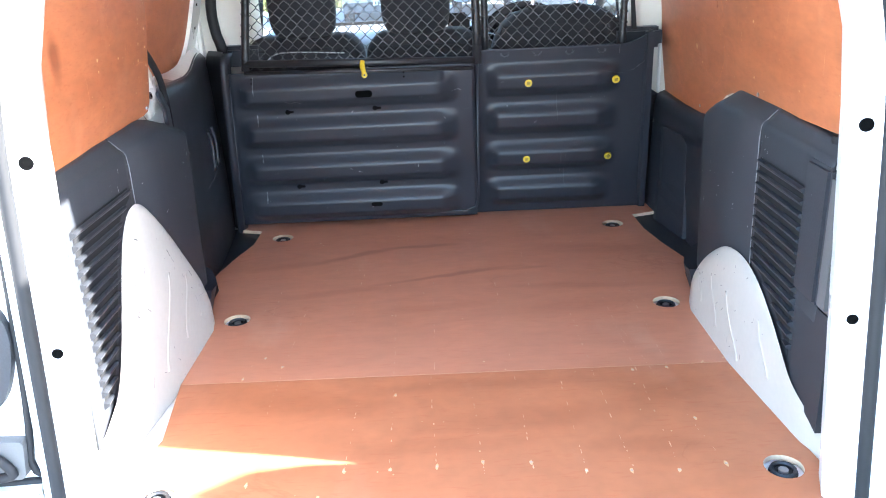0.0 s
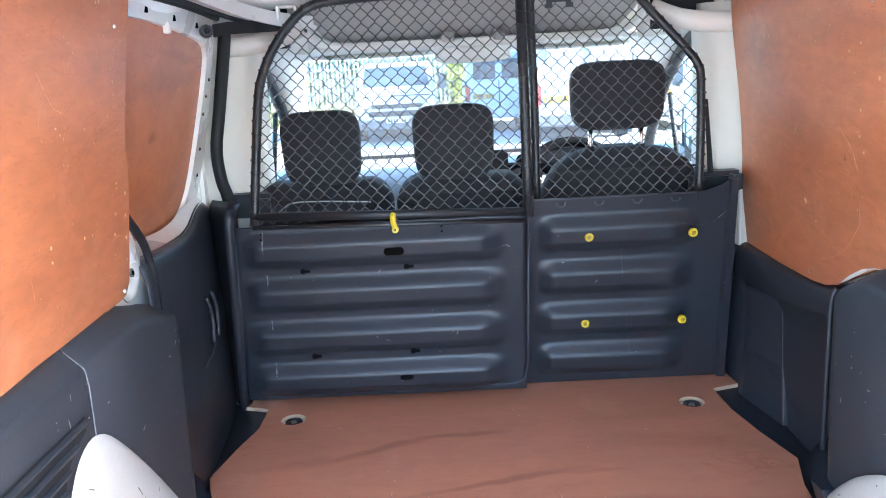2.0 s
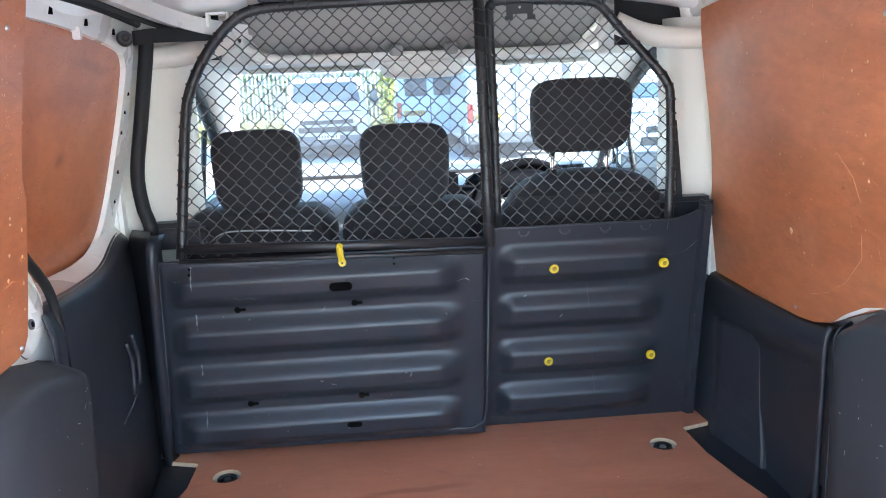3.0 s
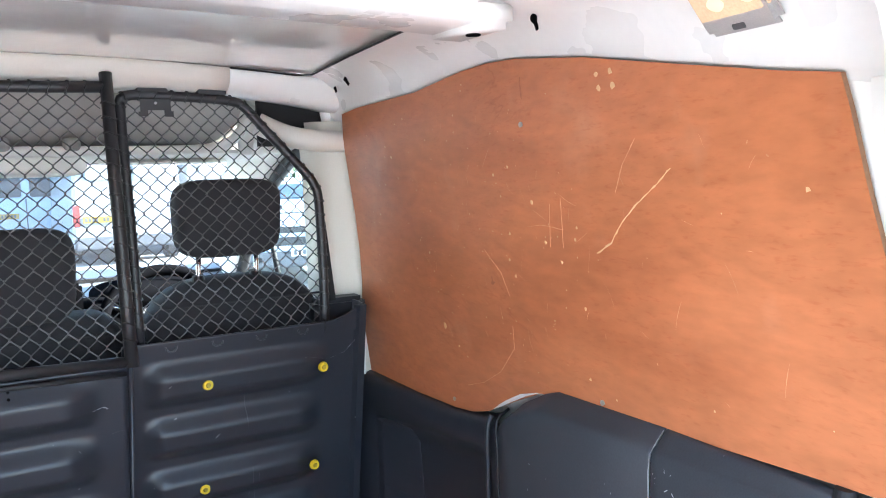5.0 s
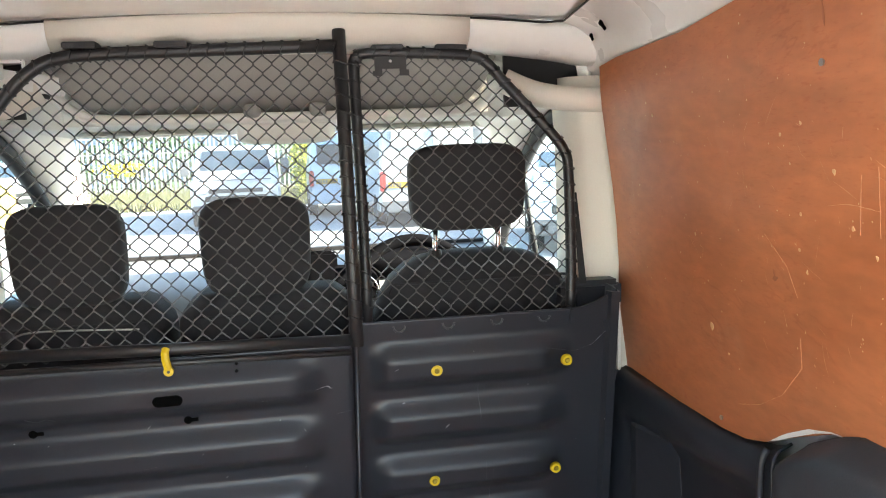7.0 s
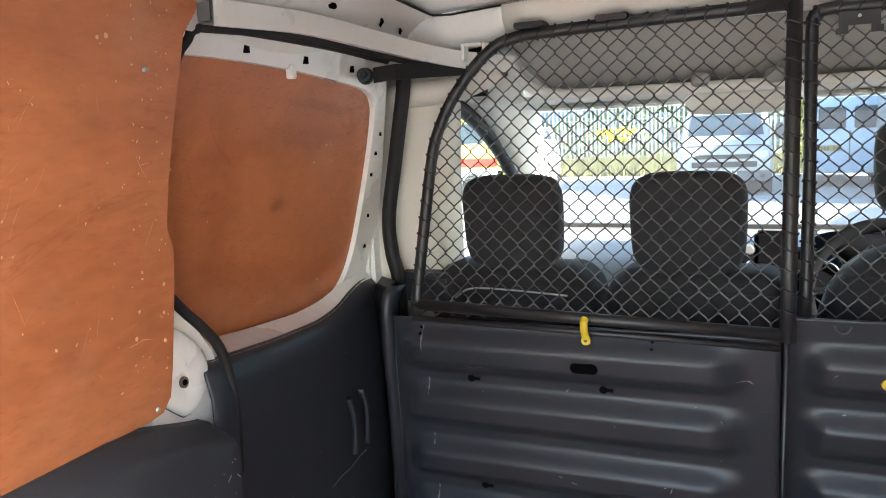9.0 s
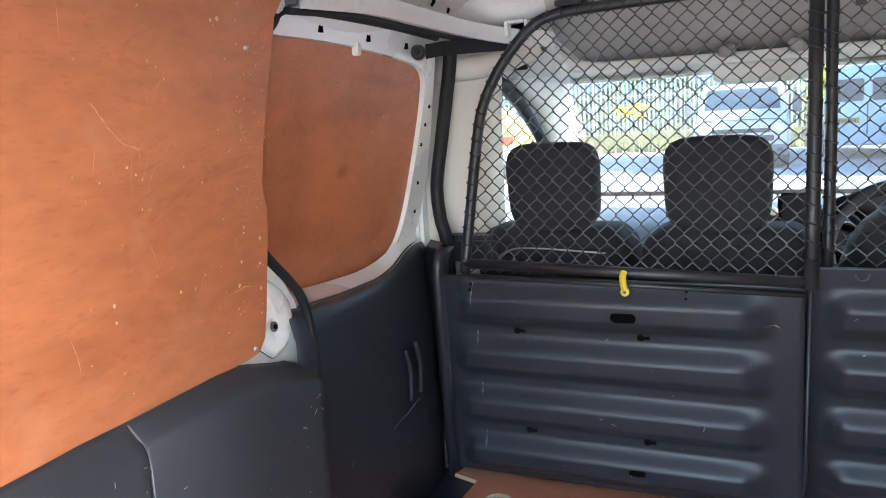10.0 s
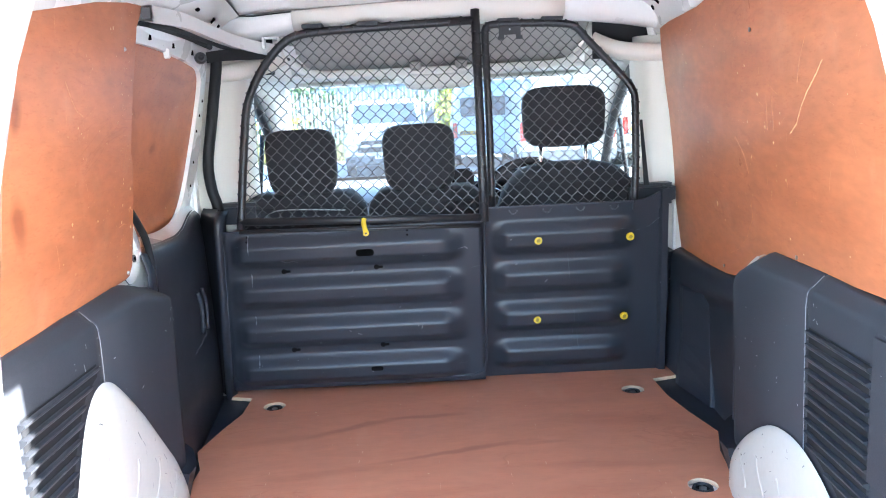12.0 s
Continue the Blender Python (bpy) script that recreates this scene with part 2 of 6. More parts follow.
TRIM = material("charcoal_plastic", (0.029, 0.031, 0.036), 0.5, spec=0.32, vary=0.2, scale=(5, 400), bump=0.15, specks=(0.35, 0.35, 0.35), speck_scale=110, speck_size=0.07)
TUBE = material("black_tube", (0.018, 0.018, 0.02), 0.42, vary=0.15, scale=(10, 200), bump=0.1)
WIRE = material("coated_wire", (0.06, 0.06, 0.062), 0.36, 0.0, vary=0.15)
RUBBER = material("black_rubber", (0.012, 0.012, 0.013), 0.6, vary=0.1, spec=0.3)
DARK = material("dark_hole", (0.003, 0.003, 0.003), 0.9, vary=0.05, spec=0.0)
YELLOW = material("yellow_plastic", (0.6, 0.43, 0.012), 0.4, vary=0.06)
STEEL = material("zinc_steel", (0.5, 0.5, 0.5), 0.35, 0.9, vary=0.1)
CREAM = material("cream_plastic", (0.68, 0.64, 0.57), 0.55, vary=0.04, scale=(4, 300), bump=0.06)
LINING = material("grey_headlining", (0.84, 0.82, 0.77), 0.95, vary=0.06, scale=(4, 500), bump=0.2)
SHELF = material("grey_felt", (0.37, 0.355, 0.33), 0.95, vary=0.1, scale=(4, 500), bump=0.2)
SOFT_BLACK = material("soft_black_grip", (0.004, 0.0042, 0.005), 0.95, vary=0.1, spec=0.0)
FABRIC = material("dark_seat_fabric", (0.022, 0.022, 0.026), 0.9, vary=0.2, scale=(8, 600), bump=0.3)
DASH = material("grey_dashboard", (0.13, 0.14, 0.145), 0.45, vary=0.1, scale=(4, 400), bump=0.12)
CHROME = material("chrome", (0.7, 0.7, 0.7), 0.12, 1.0, vary=0.02, bump=0)


def glass(name, tint=(0.9, 0.95, 0.94)):
    m = bpy.data.materials.new(name)
    m.use_nodes = True
    n, l = m.node_tree.nodes, m.node_tree.links
    n.remove(n["Principled BSDF"])
    mix, clear, gloss = n.new("ShaderNodeMixShader"), n.new("ShaderNodeBsdfTransparent"), n.new("ShaderNodeBsdfGlossy")
    clear.inputs[0].default_value = (*tint, 1)
    gloss.inputs["Roughness"].default_value = 0.02
    mix.inputs[0].default_value = 0.07
    l.new(clear.outputs[0], mix.inputs[1])
    l.new(gloss.outputs[0], mix.inputs[2])
    l.new(mix.outputs[0], n["Material Output"].inputs[0])
    return m


GLASS = glass("side_window_glass", (0.62, 0.72, 0.73))
SCREEN_GLASS = glass("windscreen_glass", (0.43, 0.5, 0.52))
n, l = SCREEN_GLASS.node_tree.nodes, SCREEN_GLASS.node_tree.links
# a pale translucent haze is mixed into the glass to veil the view
hazed, veil, film, spread = n.new("ShaderNodeMixShader"), n.new("ShaderNodeBsdfTranslucent"), n.new("ShaderNodeTexNoise"), n.new("ShaderNodeMapRange")
veil.inputs[0].default_value = (0.75, 0.76, 0.78, 1)
film.inputs["Scale"].default_value, film.inputs["Detail"].default_value = 3.0, 5
spread.inputs["To Min"].default_value, spread.inputs["To Max"].default_value = 0.012, 0.035
l.new(film.outputs[0], spread.inputs[0])
l.new(spread.outputs[0], hazed.inputs[0])
l.new(n["Material Output"].inputs[0].links[0].from_socket, hazed.inputs[1])
l.new(veil.outputs[0], hazed.inputs[2])
l.new(hazed.outputs[0], n["Material Output"].inputs[0])


# ---- building blocks ----
def part(name, bm, mat, parent=None, label="", smooth=False):
    me = bpy.data.meshes.new(name)
    bmesh.ops.recalc_face_normals(bm, faces=bm.faces)
    bm.to_mesh(me)
    bm.free()
    me.materials.append(mat)
    if smooth:
        for p in me.polygons:
            p.use_smooth = len(p.vertices) <= 4
    ob = new(name, me)
    if parent:
        ob.parent = parent
    if label:
        tagged(ob, label)
    return ob


def thing(name, label, category, group="", kind=""):
    return tagged(new(name), label, category, group, kind)


def box(bm, lo, hi, bevel=0.0):
    r = bmesh.ops.create_cube(bm, size=1)
    vs = r["verts"]
    for v in vs:
        v.co = Vector([lo[i] + (v.co[i] + 0.5) * (hi[i] - lo[i]) for i in range(3)])
    if bevel:
        es = {e for v in vs for e in v.link_edges}
        bmesh.ops.bevel(bm, geom=list(es), offset=bevel, segments=2, affect="EDGES")
    return bm


def boxed(lo, hi, bevel=0.0):
    return box(bmesh.new(), lo, hi, bevel)


def plate(bm, outer, holes, place, thick):
    """A flat board from a 2D outline with holes; place(u, v, d) gives the point d metres behind the face."""
    loops = [outer] + list(holes)
    rings = []
    for d in (0.0, thick):
        edges, layer = [], []
        for loop in loops:
            vs = [bm.verts.new(place(u, v, d)) for u, v in loop]
            edges += [bm.edges.new((vs[i], vs[(i + 1) % len(vs)])) for i in range(len(vs))]
            layer.append(vs)
        bmesh.ops.triangle_fill(bm, use_beauty=True, edges=edges)
        rings.append(layer)
    for a, b in zip(*rings):
        for i in range(len(a)):
            j = (i + 1) % len(a)
            bm.faces.new((a[i], a[j], b[j], b[i]))
    return bm


def rounded(points, radius, steps=4):
    """The outline with its corners rounded; a point may carry its own radius as a third number."""
    out, n = [], len(points)
    for i, p in enumerate(points):
        r = p[2] if len(p) > 2 else radius
        a, b, c = Vector(points[i - 1][:2]), Vector(p[:2]), Vector(points[(i + 1) % n][:2])
        r = min(r, (a - b).length * 0.45, (c - b).length * 0.45)
        s, e = b + (a - b).normalized() * r, b + (c - b).normalized() * r
        for k in range(steps + 1):
            t = k / steps
            out.append(tuple((1 - t) ** 2 * s + 2 * t * (1 - t) * b + t * t * e))
    return out


def ring(cx, cy, r, n=20, ry=None):
    return [(cx + r * math.cos(2 * math.pi * i / n), cy + (ry or r) * math.sin(2 * math.pi * i / n)) for i in range(n)]


def tube(bm, pts, r, n=10, closed=False):
    """A round bar along a line of points."""
    pts = [Vector(p) for p in pts]
    last, rings = None, []
    for i, p in enumerate(pts):
        a = pts[i - 1] if i or closed else p
        c = pts[(i + 1) % len(pts)] if i < len(pts) - 1 or closed else p
        d = (c - a).normalized()
        if last is None:
            last = d.orthogonal().normalized()
        last = (last - d * last.dot(d)).normalized()
        o = d.cross(last)
        rings.append([bm.verts.new(p + r * (math.cos(k * 2 * math.pi / n) * last + math.sin(k * 2 * math.pi / n) * o)) for k in range(n)])
    span = range(len(rings)) if closed else range(len(rings) - 1)
    for i in span:
        a, b = rings[i], rings[(i + 1) % len(rings)]
        for k in range(n):
            bm.faces.new((a[k], a[(k + 1) % n], b[(k + 1) % n], b[k]))
    if not closed:
        bm.faces.new(rings[0]), bm.faces.new(rings[-1])
    return bm


def smooth_line(pts, steps=6):
    """A Catmull-Rom line through the points."""
    p = [Vector(q) for q in pts]
    p = [2 * p[0] - p[1]] + p + [2 * p[-1] - p[-2]]
    out = []
    for i in range(1, len(p) - 2):
        for k in range(steps):
            t = k / steps
            out.append(0.5 * (2 * p[i] + (p[i + 1] - p[i - 1]) * t + (2 * p[i - 1] - 5 * p[i] + 4 * p[i + 1] - p[i + 2]) * t * t + (3 * p[i] - p[i - 1] - 3 * p[i + 1] + p[i + 2]) * t ** 3))
    return out + [p[-2]]


def sheet(bm, rows, thick=None):
    """A surface through a grid of points."""
    vs = [[bm.verts.new(p) for p in row] for row in rows]
    for a, b in zip(vs, vs[1:]):
        for i in range(len(a) - 1):
            bm.faces.new((a[i], a[i + 1], b[i + 1], b[i]))
    if thick:
        bmesh.ops.recalc_face_normals(bm, faces=bm.faces)
        bmesh.ops.solidify(bm, geom=bm.faces[:], thickness=thick)
    return bm


def slab(bm, rows, back):
    """A surface through a grid of points with its thickness behind it: back is the way to its rear face."""
    back = Vector(back)
    n, m = len(rows), len(rows[0])
    f = [[bm.verts.new(p) for p in row] for row in rows]
    r = [[bm.verts.new(Vector(p) + back) for p in row] for row in rows]
    for i in range(n - 1):
        for j in range(m - 1):
            bm.faces.new((f[i][j], f[i][j + 1], f[i + 1][j + 1], f[i + 1][j]))
            bm.faces.new((r[i][j], r[i + 1][j], r[i + 1][j + 1], r[i][j + 1]))
    loop = [(0, j) for j in range(m)] + [(i, m - 1) for i in range(1, n)] + [(n - 1, j) for j in range(m - 2, -1, -1)] + [(i, 0) for i in range(n - 2, 0, -1)]
    for (a, b), (c, d) in zip(loop, loop[1:] + loop[:1]):
        bm.faces.new((f[a][b], f[c][d], r[c][d], r[a][b]))
    return bm


def strip(line, w, h):
    """A square-edged bar along a line that stays level."""
    rows = []
    p = [Vector(q) for q in line]
    for k, q in enumerate(p):
        d = (p[min(k + 1, len(p) - 1)] - p[max(k - 1, 0)]).normalized()
        o = d.cross(Vector((0, 0, 1))).normalized() * (w / 2)
        u = Vector((0, 0, h / 2))
        rows.append([q + o + u, q + o - u, q - o - u, q - o + u, q + o + u])
    return sheet(bmesh.new(), rows)


def disc(bm, centre, axis, r, depth, n=16, r2=None):
    """A short round stub along an axis."""
    q = Vector(axis).to_track_quat("Z", "Y").to_matrix().to_4x4()
    bmesh.ops.create_cone(bm, cap_ends=True, segments=n, radius1=r, radius2=r if r2 is None else r2, depth=depth, matrix=Matrix.Translation(centre) @ q)
    return bm


def lerp(a, b, t):
    return a + (b - a) * t


def curve_at(table, x):
    """Linear reading of a small table of (x, value)."""
    for (x0, v0), (x1, v1) in zip(table, table[1:]):
        if x <= x1:
            return v0 + (v1 - v0) * max(0.0, min(1.0, (x - x0) / (x1 - x0)))
    return table[-1][1]


def ease(table, x):
    """Rounded reading of a small table of (x, value)."""
    return sum(curve_at(table, x + d * 0.012) for d in (-2, -1, 0, 1, 2)) / 5


def ragged(pts, w, seed):
    """The outline of a torn, uneven scratch along a line."""
    rnd = random.Random(seed)
    p, line = [Vector(q) for q in pts], []
    for a, b in zip(p, p[1:]):
        n = max(2, int((b - a).length / 0.006))
        line += [a.lerp(b, k / n) for k in range(n)]
    line.append(p[-1])
    up, down = [], []
    for k, q in enumerate(line):
        d = (line[min(k + 1, len(line) - 1)] - line[max(k - 1, 0)]).normalized()
        o = Vector((-d.y, d.x))
        j = o * rnd.uniform(-0.3, 0.3) * w
        f = rnd.choice((0.25, 0.5, 0.9, 1.4)) * (0.35 if k in (0, len(line) - 1) else 1)
        up.append(tuple(q + j + o * w * f * 0.5))
        down.append(tuple(q + j - o * w * f * 0.5))
    return up + down[::-1]


def wall_x(y, z):
    """Half the load space's width at a place along and up the side wall."""
    return 0.625 + 0.05 * (y - 0.86) - 0.12 * (z - 1.0)


def pillow(cx, cy, cz, w, d, h, p=3.2, lean=0.0, taper=0.0):
    """A soft block: a superellipsoid, narrower below by taper, leaning back by lean."""
    bm = bmesh.new()
    bmesh.ops.create_icosphere(bm, subdivisions=4, radius=1)
    for v in bm.verts:
        c = v.co
        s = (abs(c.x) ** p + abs(c.y) ** p + abs(c.z) ** p) ** (-1 / p)
        x, y, z = c.x * s, c.y * s, c.z * s
        k = 1 - taper * (0.5 - 0.5 * z)
        v.co = (cx + x * w / 2 * k, cy + y * d / 2 - lean * z * h / 2, cz + z * h / 2)
    return bm


# ---- steel floor and plywood boards ----
tagged(part("floor", boxed((-0.82, -0.03, -0.05), (0.82, 1.82, -0.014)), WHITE), "white painted steel van floor under plywood", "floor", kind="structure")
EYES = [(-0.551, 1.551), (0.545, 1.551), (-0.555, 0.926), (0.555, 0.926), (-0.53, 0.215), (0.575, 0.228)]


def floor_board(name, half, holes, label, wood):
    bm = plate(bmesh.new(), half, [ring(x, y, 0.034, 24) for x, y in holes], lambda u, v, d: (u, v, -d), 0.011)
    ob = tagged(part(name, bm, wood), label, "floor board", "floor boards")
    ob.data.materials.append(PLY_EDGE)
    for p in ob.data.polygons:
        p.material_index = 1 if abs(p.normal.z) < 0.5 else 0
    return ob


front = [(-0.604, 0.604), (0.604, 0.604), (0.603, 0.87), (0.64, 0.99), (0.655, 1.1), (0.69, 1.215), (0.657, 1.355), (0.634, 1.49), (0.629, 1.635), (0.71, 1.66), (0.71, 1.75),
         (-0.72, 1.75), (-0.72, 1.656), (-0.637, 1.63), (-0.637, 1.5), (-0.664, 1.396), (-0.695, 1.24), (-0.655, 1.13), (-0.652, 1.0), (-0.603, 0.87)]
front_board = floor_board("floor_board", front, EYES[:4], "large red-brown plywood floor board with scuffs", PLY_FLOOR)
back = [(-0.585, 0.14), (0.645, 0.14), (0.643, 0.24), (0.605, 0.6032), (-0.604, 0.6032), (-0.575, 0.39), (-0.59, 0.3)]
rear_board = floor_board("floor_board", back, EYES[4:], "narrow red-brown plywood floor board with worn screws", PLY_REAR)
for x, y in EYES:
    eye = thing("lashing_ring", "black steel lashing ring sunk in a floor hole", "lashing ring", "lashing rings")
    bm = disc(bmesh.new(), (x, y, -0.0125), (0, 0, 1), 0.025, 0.002, 24)
    part("cup", bm, RUBBER, eye)
    bm = bmesh.new()
    tube(bm, [(x + 0.02 * math.cos(a), y + 0.02 * math.sin(a), -0.007) for a in [k * math.pi / 8 for k in range(16)]], 0.004, 6, True)
    part("ring", bm, TUBE, eye)
    part("bolt", disc(bmesh.new(), (x, y, -0.009), (0, 0, 1), 0.009, 0.006, 8), STEEL, eye)


def floor_scratches(parent, lines, seed):
    """Broken pale drag lines along the floor."""
    rnd = random.Random(seed)
    bm = bmesh.new()
    for x0, y0, x1, y1 in lines:
        t = 0.0
        while t < 1.0:
            ln = rnd.choice((0.006, 0.01, 0.02, 0.035, 0.05))
            a, b = Vector((lerp(x0, x1, t), lerp(y0, y1, t))), Vector((lerp(x0, x1, min(1, t + ln)), lerp(y0, y1, min(1, t + ln))))
            h = rnd.choice((0.0004, 0.0006, 0.0009, 0.0014))
            jog = rnd.gauss(0, 0.001)
            rows = []
            for q in range(5):
                p = a.lerp(b, q / 4)
                k = h * math.sin(math.pi * (0.1 + 0.2 * q)) * rnd.uniform(0.6, 1.2)
                rows.append([(p.x + jog - k, p.y, 0.0006), (p.x + jog + k, p.y, 0.0006)])
            sheet(bm, rows)
            t += ln + rnd.choice((0.02, 0.05, 0.09, 0.16))
    tagged(part("fine_scratches", bm, FLOOR_RUB, parent), kind="stuff")


floor_scratches(front_board, [(-0.38, 0.99, -0.385, 0.61), (-0.146, 0.98, -0.13, 0.61), (0.124, 1.1, 0.132, 0.61), (0.3, 0.9, 0.305, 0.61), (0.4, 0.97, 0.398, 0.61), (0.41, 0.78, 0.43, 0.61), (0.48, 1.2, 0.47, 0.61), (-0.25, 1.2, -0.26, 0.8), (0.22, 1.4, 0.215, 1.0), (-0.05, 1.3, -0.04, 0.62), (-0.47, 1.1, -0.46, 0.62)], 3)
floor_scratches(rear_board, [(-0.385, 0.6, -0.385, 0.46), (-0.13, 0.6, -0.12, 0.25), (0.132, 0.6, 0.139, 0.25), (0.305, 0.6, 0.313, 0.24), (0.398, 0.6, 0.396, 0.23), (0.43, 0.6, 0.479, 0.23), (0.04, 0.5, 0.05, 0.24), (-0.2, 0.5, -0.204, 0.25), (-0.05, 0.6, -0.035, 0.26), (0.23, 0.55, 0.231, 0.24)], 4)
tagged(part("rear_sill", boxed((-0.75, -0.06, -0.05), (0.75, 0.137, -0.006), 0.003), WHITE), "white painted rear sill", "sill", kind="structure")

# ---- wheel arches ----
ARCH_L = [(0.2, 0.0), (0.275, 0.068), (0.37, 0.125), (0.43, 0.225), (0.48, 0.34), (0.52, 0.402), (0.56, 0.424), (0.605, 0.428), (0.64, 0.408), (0.672, 0.378), (0.735, 0.318), (0.818, 0.223), (0.905, 0.12), (0.955, 0.03), (0.985, 0.0)]
ARCH_R = [(0.2, 0.05), (0.276, 0.068), (0.326, 0.081), (0.369, 0.103), (0.42, 0.146), (0.485, 0.19), (0.552, 0.223), (0.635, 0.24), (0.736, 0.225), (0.839, 0.165), (0.931, 0.08), (0.985, 0.0)]


def arch_point(table, side, y, a):
    """A point on the arch at y, a quarter turn from the floor (0) to the trim."""
    xi = curve_at([(0.2, 0.66), (0.3, 0.632), (0.6, 0.604), (0.87, 0.602), (0.93, 0.614), (0.985, 0.645)], y)
    h = max(sum(curve_at(table, y + k * 0.012) for k in (-3, -2, -1, 0, 1, 2, 3)) / 7, 0.0)
    return Vector((side * (xi + (max(0.6265, xi) - xi) * (1 - math.cos(a)) ** 1.3), y, h * math.sin(a) - 0.012 * math.cos(a)))


def wheel_arch(side, table):
    ys = [0.2 + 0.785 * k / 48 for k in range(49)]
    rows = [[arch_point(table, side, y, k * math.pi / 24) for k in range(13)] for y in ys]
    ob = part("wheel_arch", sheet(bmesh.new(), rows), ARCH, smooth=True)
    tagged(ob, "white painted steel wheel arch with pressed ribs", "wheel arch", "wheel arches")
    for y0, y1, a0, a1 in ((0.5, 0.44, 55, 25), (0.66, 0.57, 42, 10), (0.76, 0.7, 48, 14), (0.84, 0.81, 50, 22)):
        line = [arch_point(table, side, lerp(y0, y1, k / 11) + 0.008 * math.sin(k * 0.5), radians(lerp(a0, a1, k / 11))) for k in range(12)]
        part("pressed_rib", tube(bmesh.new(), [p + Vector((side * 0.0085, 0, -0.004)) for p in line], 0.0102, 12), ARCH, ob, smooth=True)
    rnd = random.Random(60 + side)
    bm = bmesh.new()
    for k in range(34):
        y, a = rnd.uniform(0.42, 0.95), radians(rnd.uniform(8, 70))
        dy, da, h = rnd.uniform(-0.012, 0.012), radians(rnd.uniform(-4, 4)), rnd.uniform(0.0004, 0.0012)
        off = Vector((-side * 0.0012, 0, 0.0008))
        sheet(bm, [[arch_point(table, side, y + dy * t, a + da * t) + off - Vector((0, h, 0)), arch_point(table, side, y + dy * t, a + da * t) + off + Vector((0, h, h))] for t in (0, 0.5, 1)])
    tagged(part("dark_scuffs", bm, GREY_TRIM, ob), kind="stuff")


wheel_arch(-1, ARCH_L), wheel_arch(1, ARCH_R)


# ---- side trims ----
def trim_panel(name, side, y0, y1, label, end=0.0):
    """A moulded lower side panel with a sloping ledge; its section runs from the floor to the wall."""
    rows = []
    for y in [y0, y0 + 0.003] + [y1 - 0.2 + 0.02 * k for k in range(10)] + [y1 - 0.003, y1]:
        inn = 0.003 if y in (y0, y1) else 0.0
        w = wall_x(y, 0.56)
        if side > 0 and end:
            inn += 0.075 * max(0.0, (0.12 - (y1 - y)) / 0.12) ** 2
        f = end * curve_at([(0.0, 1.0), (0.03, 0.86), (0.065, 0.64), (0.1, 0.42), (0.13, 0.24), (0.165, 0.08), (0.2, 0.0)], y1 - y)
        f += 0.014 * min(1.0, max(0.0, (y - 0.8) / 0.12)) if side > 0 else 0.0
        sec = [(0.640, -0.012), (0.636, 0.1), (0.631, 0.3), (0.6285, 0.47 - f), (0.628, 0.508 - f), (0.6286, 0.5185 - f), (0.6306, 0.526 - f), (0.6348, 0.5315 - f), (0.643, 0.5365 - f), (w - 0.01, 0.55 - f), (w - 0.004, 0.554 - f), (w + 0.02, 0.556 - f)]
        rows.append([(side * (x + inn), y, z) for x, z in sec])
    return tagged(part(name, sheet(bmesh.new(), rows, 0.004), TRIM, smooth=True), label, "trim panel", "side trims")


side_trims = {}
for side in (-1, 1):
    grille = trim_panel("trim_panel", side, 0.272 if side < 0 else 0.3, 0.6062, "charcoal plastic lower side trim with louvred vent")
    table = ARCH_L if side < 0 else ARCH_R
    y0 = 0.318 if side < 0 else 0.386
    rows = []
    for k in range(30):
        z = 0.125 + k * 0.0117
        free = [y for y in [y0 + 0.005 * q for q in range(60)] if y < (0.58 if side < 0 else 0.594) and curve_at(table, y) < z - 0.012]
        y1 = max(free) if free else y0
        x = curve_at([(0.1, 0.636), (0.3, 0.631), (0.5, 0.628)], z) - 0.0012
        rows.append([(side * x, y0 + 0.004, z), (side * x, max(y1, y0 + 0.008), z)])
        if k % 2 or y1 - y0 < 0.02:
            continue
        bm = bmesh.new()
        vs = [(x + 0.001, z - 0.006), (x - 0.0095, z + 0.002), (x - 0.0105, z + 0.006), (x - 0.004, z + 0.0075), (x + 0.001, z + 0.0075)]
        a = [bm.verts.new((side * xx, y0 - 0.004, zz)) for xx, zz in vs]
        b = [bm.verts.new((side * (xx + 0.003 * (i in (1, 2))), y1, zz)) for i, (xx, zz) in enumerate(vs)]
        for i in range(5):
            bm.faces.new((a[i], a[(i + 1) % 5], b[(i + 1) % 5], b[i]))
        bm.faces.new(a), bm.faces.new(b)
        part("louvre", bm, TRIM, grille)
    # flat near-black sheet; the shade between the louvres is put into its colour
    part("vent_shade", sheet(bmesh.new(), rows), RUBBER, grille)
    side_trims[side] = grille, trim_panel("trim_panel", side, 0.6078, 0.992 if side < 0 else 1.06, "charcoal plastic lower side trim, scuffed", 0.045 if side < 0 else 0.085)

